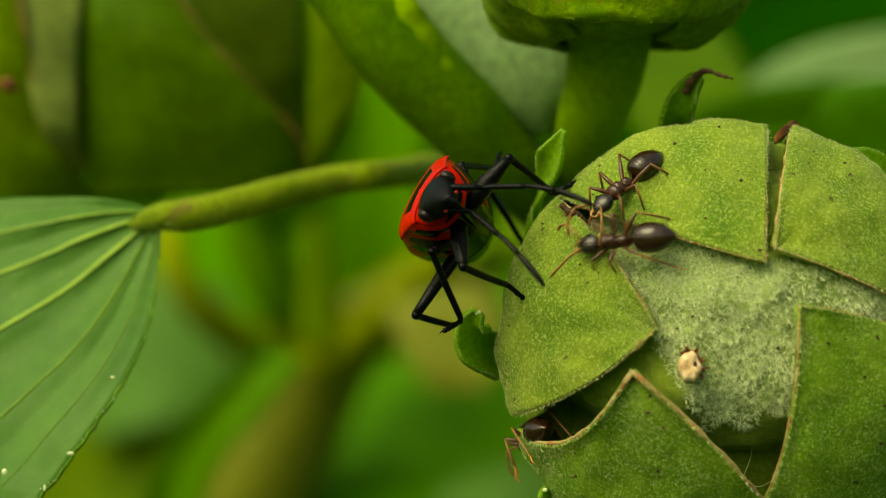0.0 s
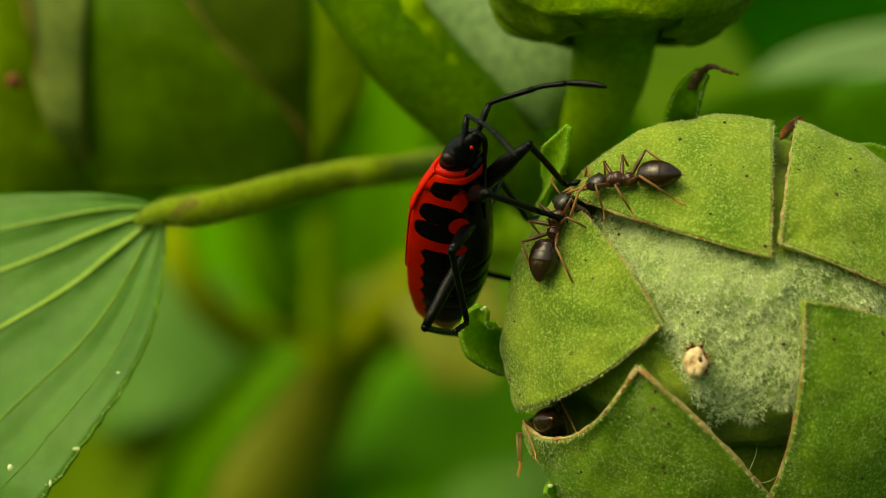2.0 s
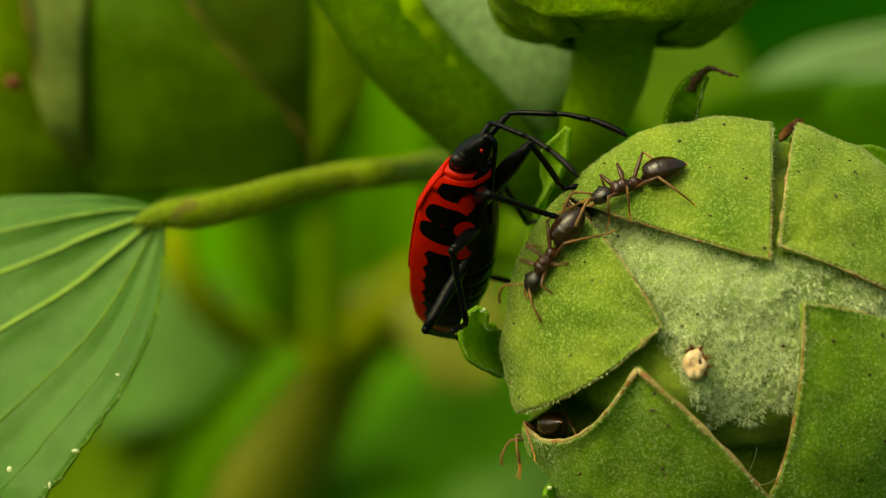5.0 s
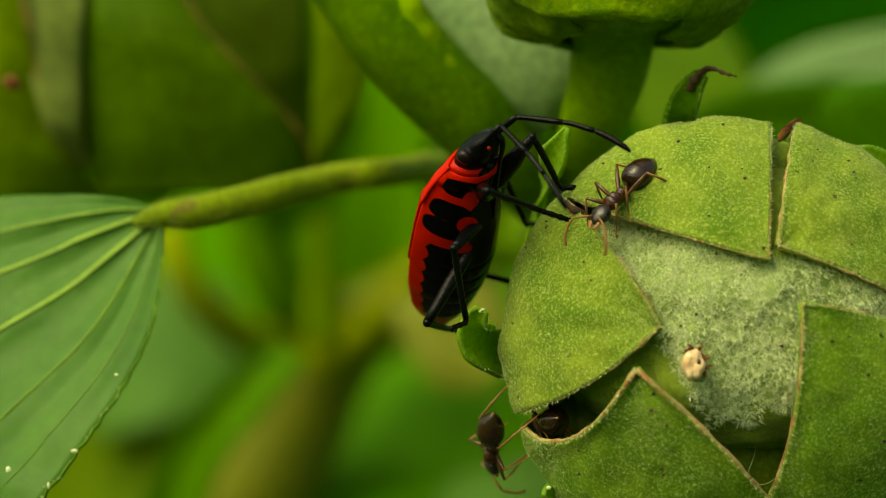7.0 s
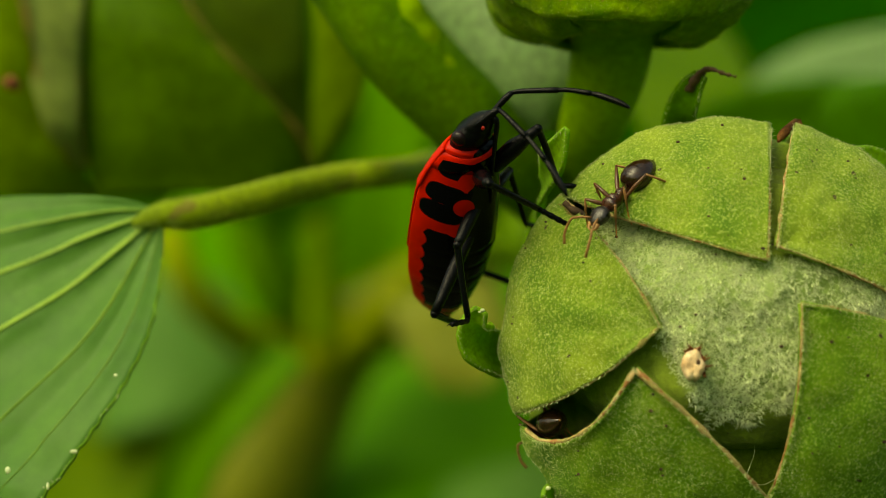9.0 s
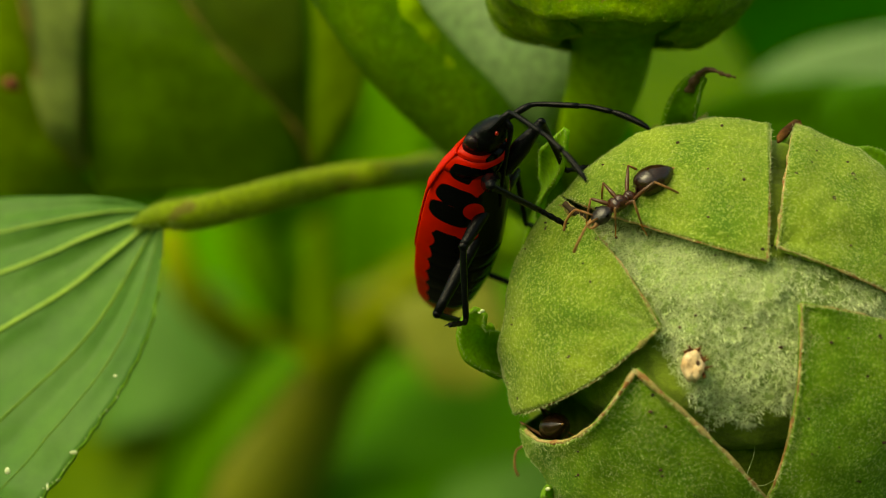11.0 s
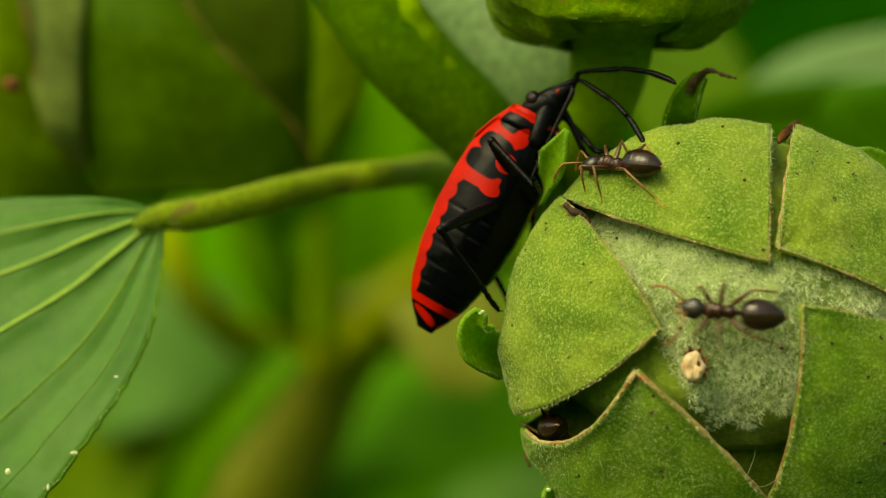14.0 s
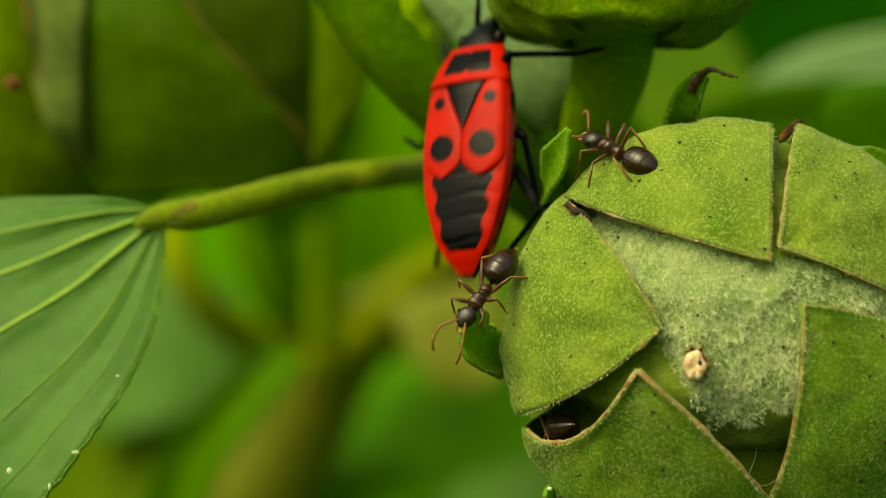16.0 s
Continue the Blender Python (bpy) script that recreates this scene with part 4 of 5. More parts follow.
        dent = 1 - 0.05 * math.exp(-((x - 5.15) / 0.12) ** 2)
        rows.append([(x, dent * w * math.cos(g), mid + dent * (top if math.sin(g) > 0 else -low) * math.sin(g)) for g in [2 * math.pi * j / 32 for j in range(32)]])
    head = part("head", grid(hb, rows, True), M_BLACK, bug, "shiny black head")
    for sgn in (1, -1):
        part("eye", ball(bmesh.new(), (4.72, sgn * 0.88, -0.18), (0.33, 0.25, 0.35), 12, 16), M_EYE, head, "dark reddish eye")
        part("cheek_spot", ball(bmesh.new(), (5.5, sgn * 0.42, -0.92), (0.09, 0.07, 0.08), 8, 10), M_REDSPOT, head, "small red spot under the feeler")
    part("rostrum", tube(curve([(5.95, 0, -0.9), (5.75, 0, -1.25), (4.7, 0, -1.35), (3.0, 0, -1.52), (1.6, 0, -1.72)], 6), spaced(0.14, 0.06, 25), 8), M_BLACK, head, "thin sucking beak")

    # feelers: first joint and the longer rest
    feelers = []
    for sgn in (1, -1):
        base = Vector((5.42, sgn * 0.5, -0.6))
        scape = part("feeler_base", tube([(0, 0, 0), (0.2, 0, 0), (0.9, 0, 0.02), (1.25, 0, 0)], (0.1, 0.13, 0.15, 0.12), 8), M_BLACK, bug)
        lash = part("feeler", tube(curve([(0, 0, 0), (0.5, 0, 0.05), (1.95, 0, 0.06)], 5), spaced(0.09, 0.125, 11), 8), M_BLACK, bug)
        part("joint", tube(curve([(1.95, 0, 0.06), (2.4, 0, 0.05), (3.3, 0, -0.1)], 5), spaced(0.09, 0.12, 11), 8), M_BLACK, lash)
        part("end_joint", tube(curve([(3.3, 0, -0.1), (3.7, 0, -0.2), (4.5, 0, -0.5), (4.9, 0, -0.72)], 4), (0.07, 0.1, 0.115, 0.125, 0.13, 0.135, 0.135, 0.13, 0.125, 0.115, 0.1, 0.08, 0.05), 8), M_BLACK, lash)
        feelers.append((base, scape, lash))

    # legs: hip, lengths of thigh and shin, foot angle
    legs = {}
    for nm, x, y, z, a, b in (("f", 3.0, 0.4, -1.22, 2.55, 2.85), ("m", 1.45, 0.5, -1.38, 2.1, 3.0), ("h", 0.2, 0.55, -1.42, 3.9, 3.0)):
        for sd, sgn in (("l", 1), ("r", -1)):
            hip = Vector((x, sgn * y, z))
            thigh = part("thigh", tube([(-0.1, 0, 0), (0.15, 0, 0), (0.5 * a, 0, 0.04), (0.85 * a, 0, 0), (a, 0, 0)], (0.2, 0.36, 0.4, 0.24, 0.19) if nm == "f" else (0.22, 0.26, 0.28, 0.22, 0.19), 12), M_BLACK, bug)
            bm = tube(curve([(0, 0, 0), (0.12, 0, 0.03), (0.5 * b, 0, 0.05), (b, 0, 0)], 5), spaced(0.16, 0.13, 16), 8)
            ball(bm, (0.02, 0, 0.01), (0.21, 0.2, 0.21), 8, 10)
            for k in range(34):            # bristles
                s = 0.12 + 0.85 * k / 34
                an = k * 2.4
                tube([(s * b, 0, 0.03), (s * b + 0.14, 0.19 * math.cos(an), 0.03 + 0.19 * math.sin(an))], (0.014, 0.004), 3, bm)
            shin = part("shin", bm, M_BLACK, bug)
            g = radians({"fl": 60, "fr": 22, "mr": 95, "ml": 40, "hl": 0, "hr": 0}[nm + sd])
            fx, fz = math.cos(g), math.sin(g)
            end = Vector((b + 0.15 + 1.15 * fx, 0, 1.15 * fz))
            bm = tube(curve([(b, 0, 0), (b + 0.15 + 0.1 * fx, 0, 0.1 * fz), (b + 0.15 + 0.6 * fx, 0, 0.6 * fz + 0.04), end], 6), [0.095 + 0.035 * math.sin(i * 0.75) ** 2 for i in range(19)], 8)
            for k in range(24):
                p = Vector((b + 0.15 + (0.1 + k * 0.04) * fx, 0, (0.1 + k * 0.04) * fz))
                tube([p, p + Vector((0.1 * fx, 0.18 * math.cos(k * 2.4), 0.1 * fz + 0.18 * math.sin(k * 2.4)))], (0.014, 0.004), 3, bm)
            for sgn2 in (1, -1):
                claw = Vector((fx, 0, fz))
                tube(curve([end, end + claw * 0.14 + Vector((0, 0.09 * sgn2, 0)), end + claw * 0.2 + Vector((0.05 * fz, 0.13 * sgn2, -0.12 * fx))], 3), spaced(0.045, 0.01, 7), 5, bm)
            part("foot", bm, M_BLACK, shin, "jointed foot with claws")
            legs[nm + sd] = (hip, a, b, thigh, shin)
    return bug, feelers, legs


# ---- ants ----
ant_rng = random.Random(3)


def ant():
    K = 0.85

    def piece(name, bm, *rest):
        bmesh.ops.scale(bm, vec=(K, K, K), verts=bm.verts)
        return part(name, bm, *rest)

    a = thing("ant", (0, 0, 0.6), "dark brown garden ant with amber legs on the bud", "insect", "ants on the bud")
    rows = []
    prof = [(-0.74, 0.06, -0.2, -0.28), (-0.66, 0.2, 0.02, -0.34), (-0.5, 0.26, 0.2, -0.36), (-0.3, 0.25, 0.22, -0.36), (-0.17, 0.21, 0.12, -0.34), (-0.08, 0.23, 0.2, -0.34), (0.08, 0.28, 0.31, -0.34),
            (0.24, 0.28, 0.32, -0.33), (0.32, 0.27, 0.27, -0.32), (0.42, 0.33, 0.31, -0.3), (0.58, 0.34, 0.27, -0.28), (0.72, 0.24, 0.14, -0.24), (0.8, 0.12, 0.02, -0.16)]
    for x in spaced(-0.74, 0.8, 44):
        w, top, low = lerp_rows(prof, x)
        mid = (top + low) / 2
        rows.append([(x, 1.25 * w * math.cos(g), mid + 1.22 * (top - mid) * math.sin(g)) for g in [2 * math.pi * j / 24 for j in range(24)]])
    piece("thorax", grid(bmesh.new(), rows, True), M_ANTRED, a, "reddish brown thorax in three humps")
    bm = tube([(-0.7, 0, -0.15), (-0.85, 0, -0.1), (-0.95, 0, -0.12)], (0.09, 0.11, 0.09), 8)
    tube([(-0.84, 0, -0.1), (-0.84, 0, 0.22)], (0.14, 0.04), 8, bm, 0.5)
    piece("waist", bm, M_ANTRED, a)
    rows = []
    for i in range(57):
        s = i / 56
        q = math.sin(math.pi * (0.01 + 0.985 * s ** 0.72))
        band = (s * 4.6 + 0.25) % 1
        r = 0.72 * q ** (0.42 if s < 0.38 else 0.42 + 0.45 * (s - 0.38)) * (1 + 0.03 * band - (0.02 if band > 0.93 else 0))
        rows.append([(-0.9 - 2.1 * s, r * math.cos(g), r * 0.92 * math.sin(g) + 0.08 - 0.12 * s * s) for g in [2 * math.pi * j / 32 for j in range(32)]])
    rear = piece("abdomen", grid(bmesh.new(), rows, True), M_ANT, a, "dull glossy dark brown abdomen in segments")
    piece("tip", ball(bmesh.new(), (-2.98, 0, -0.04), (0.12, 0.07, 0.07), 6, 8), M_ANTLEG, rear, "amber tip")
    bm = bmesh.new()
    for k in range(70):
        g, s = ant_rng.uniform(0, 6.283), ant_rng.uniform(0.08, 0.97)
        ring = rows[round(56 * s)][int(g / 6.284 * 32)]
        out = Vector((-0.7, math.cos(g), math.sin(g))).normalized()
        tube([ring, Vector(ring) + out * ant_rng.uniform(0.07, 0.15)], (0.008, 0.003), 3, bm)
    tagged(piece("bristles", bm, M_ANTTHIGH, rear), kind="stuff")
    bm = bmesh.new()
    rows = []
    for i in range(19):
        s = i / 18
        r = math.sin(math.pi * (0.03 + 0.94 * s)) ** 0.5
        w = 0.55 - 0.12 * s
        rows.append([(0.78 + 1.05 * s, w * r * math.cos(b), 0.41 * r * (1 - 0.25 * s) * math.sin(b) - 0.02 - 0.16 * s) for b in [2 * math.pi * j / 20 for j in range(20)]])
    head = piece("head", grid(bm, rows, True), M_ANTGREY, a, "grey-brown head")
    for sgn in (1, -1):
        piece("eye", ball(bmesh.new(), (1.2, sgn * 0.45, 0.07), (0.1, 0.05, 0.09), 8, 10), M_BLACK, head)
        piece("jaw", tube(curve([(1.72, sgn * 0.2, -0.2), (1.95, sgn * 0.2, -0.28), (2.08, sgn * 0.03, -0.32)], 4), spaced(0.12, 0.04, 9), 7), M_ANTLEG, head)
    feelers = []
    for sgn in (1, -1):
        o = piece("feeler", tube([(0, 0, 0), (0.45, 0, 0.03), (0.95, 0, 0)], (0.05, 0.055, 0.065), 7), M_ANTLEG, a)
        lash = curve([(0.95, 0, 0), (1.2, 0, -0.3), (1.45, -0.05 * sgn, -0.8), (1.5, -0.12 * sgn, -1.25)], 5)
        piece("lash", tube(lash, [0.05 + 0.012 * (i % 2) + 0.0012 * i for i in range(len(lash))], 7), M_ANTLEG, o)
        feelers.append((Vector((1.62, sgn * 0.2, 0.05)) * K, o, sgn))
    legs = []
    for x, fx, fy, ta, tb in ((0.42, 1.4, 1.35, 1.15, 1.25), (0.05, 0.0, 1.8, 1.25, 1.4), (-0.32, -2.9, 1.45, 1.6, 2.0)):
        for sgn in (1, -1):
            thigh = piece("thigh", tube([(0, 0, 0), (0.12, 0, 0), (0.45 * ta, 0, 0.02), (ta, 0, 0)], (0.11, 0.075, 0.115, 0.06), 8), M_ANTTHIGH, a)
            shin = piece("shin", tube([(0, 0, 0), (0.5 * tb, 0, 0.02), (tb, 0, 0)], (0.05, 0.066, 0.042), 7), M_ANTLEG, a)
            piece("foot", tube(curve([(tb, 0, 0), (tb + 0.25, 0, 0.0), (tb + 0.6, 0, 0.13), (tb + 0.75, 0.04, 0.1)], 4), spaced(0.042, 0.018, 13), 6), M_ANTFOOT, shin)
            legs.append((Vector((x, sgn * 0.2, -0.2)) * K, ta * K, tb * K, thigh, shin, Vector((fx * 0.85, sgn * fy * 0.78, -0.85)) * K, sgn))
    return a, feelers, legs


# ---- what moves ----
GRID = [round(0.1 * i, 1) for i in range(161)]


def frame_of(place, ahead, back):
    """A pose (mm in, metres out) with x along ahead and z towards back."""
    f = Vector(ahead).normalized()
    z = Vector(back)
    z = (z - f * z.dot(f)).normalized()
    y = z.cross(f)
    m = Matrix((f, y, z)).transposed().to_4x4()
    m.translation = Vector(place) * 0.001
    return m


def limb(root, hip, knee, foot, a, b):
    """Thigh and shin poses in the space of root for a knee near the given one; all in mm of the place."""
    inv = root.inverted()
    to = foot - hip
    dist = max(0.15, min(to.length, (a + b) * 0.995))
    dist = max(dist, abs(a - b) * 1.02 + 0.02)
    way = to.normalized()
    along = (a * a - b * b + dist * dist) / (2 * dist)
    high = math.sqrt(max(0.0, a * a - along * along))
    out = knee - hip
    out = out - way * out.dot(way)
    out = out.normalized() if out.length > 1e-4 else way.orthogonal().normalized()
    k = hip + way * along + out * high
    f = hip + way * dist
    return inv @ frame_of(hip, k - hip, out), inv @ frame_of(k, f - k, out)


def stretch(start, u, v, length):
    """The end of a rod of that length from start whose end shows at u, v, reaching towards the lens."""
    flat = mm(at(u, v, start.y)) - start
    flat.y = 0
    p = flat.length
    if p >= length:
        return start + flat * (length / p)
    return start + flat + Vector((0, -math.sqrt(length * length - p * p), 0)) * 0.9


def motions():
    bug, feelers, legs = firebug()
    # t, middle (u, v, depth), ahead, back
    way = [(0, 792, 376, 2.5, -0.1, -0.98, 0.15, -0.86, 0.1, 0.47), (0.25, 792, 376, 2.5, -0.1, -0.98, 0.15, -0.86, 0.1, 0.47),
           (0.4, 780, 392, 2.5, -0.16, -0.83, 0.54, -0.78, 0.3, 0.5), (0.65, 780, 392, 2.5, -0.14, -0.83, 0.55, -0.79, 0.3, 0.5), (0.9, 781, 402, 2.4, 0.02, -0.76, 0.65, -0.8, 0.36, 0.45),
           (1.2, 786, 402, 2.4, 0.07, -0.74, 0.66, -0.82, 0.34, 0.46), (1.5, 792, 403, 2.5, 0.09, -0.74, 0.67, -0.81, 0.34, 0.48),
           (2.5, 786, 402, 2.5, 0.06, -0.74, 0.67, -0.83, 0.33, 0.45), (3.5, 794, 411, 2.5, 0.07, -0.72, 0.69, -0.82, 0.34, 0.45),
           (4.2, 799, 409, 2.5, 0.1, -0.72, 0.69, -0.79, 0.37, 0.49), (6.4, 800, 401, 2.6, 0.14, -0.73, 0.67, -0.79, 0.33, 0.52),
           (7.0, 803, 393, 2.6, 0.16, -0.74, 0.65, -0.78, 0.3, 0.54), (7.5, 804, 386, 2.6, 0.18, -0.75, 0.63, -0.78, 0.28, 0.56),
           (8.0, 802, 378, 2.6, 0.15, -0.73, 0.66, -0.78, 0.32, 0.54), (8.5, 800, 371, 2.6, 0.13, -0.71, 0.69, -0.78, 0.36, 0.51), (9.0, 802, 369, 2.6, 0.13, -0.71, 0.69, -0.77, 0.36, 0.52),
           (11.3, 820, 370, 2.5, 0.17, -0.73, 0.66, -0.76, 0.33, 0.56)]
    way2 = [(11.5, 821, 368, 2.5, 0.18, -0.73, 0.66, -0.76, 0.33, 0.56), (11.8, 827, 356, 2.5, 0.26, -0.7, 0.66, -0.74, 0.36, 0.54), (12.0, 795, 399, 2.5, 0.14, -0.59, 0.79, -0.8, 0.41, 0.44),
            (12.3, 805, 370, 3, 0.16, -0.15, 0.98, -0.9, 0.36, 0.2), (12.5, 805, 370, 3.1, 0.16, -0.15, 0.98, -0.9, 0.36, 0.2),
            (12.8, 838, 384, 3.2, 0.27, -0.1, 0.95, -0.68, 0.68, 0.25), (13.0, 848, 385, 3.3, 0.32, -0.09, 0.94, -0.59, 0.76, 0.27), (13.3, 872, 354, 4.6, 0.5, -0.1, 0.86, -0.53, 0.75, 0.4),
            (13.5, 875, 351, 4.8, 0.51, -0.1, 0.86, -0.53, 0.75, 0.4), (14.0, 866, 354, 4.7, 0.49, -0.03, 0.87, -0.52, 0.79, 0.32),
            (14.5, 877, 333, 4.8, 0.57, -0.09, 0.82, -0.48, 0.77, 0.41), (14.8, 876, 335, 4.8, 0.57, -0.05, 0.82, -0.49, 0.78, 0.39),
            (15.0, 841, 389, 4.9, 0.51, 0.06, 0.86, -0.54, 0.8, 0.26), (15.2, 838, 412, 4.9, 0.38, 0.3, 0.87, -0.75, 0.6, 0.18),
            (15.5, 834, 424, 4.9, 0.23, 0.44, 0.87, -0.9, 0.4, 0.04), (15.7, 812, 341, 5.0, 0.18, 0.12, 0.98, -0.95, -0.25, 0.2),
            (16.0, 834, 243, 4.9, 0.07, 0.33, 0.94, -0.46, -0.81, 0.36)]
    # t, elbow (u, v), tip (u, v)
    feel_l = [(0, 860, 330, 1036, 332), (0.25, 860, 330, 1030, 315), (0.4, 763, 216, 930, 122), (0.6, 763, 216, 935, 118), (0.9, 850, 193, 1030, 175), (1.0, 864, 195, 1057, 190), (1.5, 873, 193, 1061, 137),
              (2.5, 852, 181, 1045, 134), (3.5, 885, 209, 1070, 280), (4.2, 898, 198, 1103, 206), (6.4, 899, 210, 1099, 230), (7.5, 920, 212, 1118, 250), (7.8, 900, 198, 1045, 248), (8.1, 893, 194, 1030, 245), (8.5, 914, 166, 1109, 202),
              (9.0, 905, 165, 1105, 165), (11.3, 945, 188, 1150, 205), (11.5, 950, 183, 1150, 205), (11.8, 985, 190, 1190, 290), (12.0, 869, 146, 1060, 127), (12.3, 866, 95, 884, 45), (12.6, 868, 95, 890, 45),
              (12.8, 895, 110, 1085, 115), (13.0, 963, 127, 1108, 157), (13.3, 1060, 118, 1180, 140)]
    feel_l += [(13.5, 1069, 119, 1185, 147), (14.0, 1030, 109, 1180, 127), (14.5, 1078, 115, 1188, 156), (14.8, 1070, 95, 1150, 70), (15.0, 1004, 148, 1169, 122), (15.4, 940, 190, 990, 155),
               (15.7, 865, 60, 880, 20), (16, 845, -20, 840, -120)]
    feel_r = [(0, 845, 372, 952, 472), (0.25, 845, 375, 940, 480), (0.4, 728, 264, 730, 385), (0.6, 728, 264, 728, 395), (0.9, 800, 215, 808, 290), (1.0, 805, 215, 812, 300), (1.5, 841, 210, 941, 295), (2.0, 823, 204, 885, 258),
              (2.5, 812, 206, 850, 276), (3.0, 826, 197, 880, 238), (3.5, 835, 205, 935, 240), (4.2, 865, 208, 1015, 265), (6.4, 874, 225, 990, 325), (7.5, 892, 225, 985, 360), (7.8, 905, 195, 1020, 215), (8.1, 912, 190, 1015, 200), (8.5, 884, 186, 1019, 322),
              (9.0, 882, 195, 995, 322), (11.3, 905, 200, 1031, 290), (11.8, 945, 190, 1085, 325), (12.0, 878, 186, 948, 215), (12.3, 886, 95, 914, 58), (12.6, 886, 95, 914, 58),
              (12.8, 890, 115, 1020, 150), (13.0, 983, 137, 1110, 160), (13.3, 1040, 140, 1190, 150)]
    feel_r += [(13.5, 1060, 130, 1190, 160), (14.0, 1055, 127, 1136, 233), (14.5, 1088, 131, 1213, 147), (14.8, 1090, 125, 1215, 145), (15.0, 1029, 182, 1108, 228), (15.4, 960, 215, 1000, 180),
               (15.7, 885, 80, 960, 60), (16, 870, -30, 890, -100)]
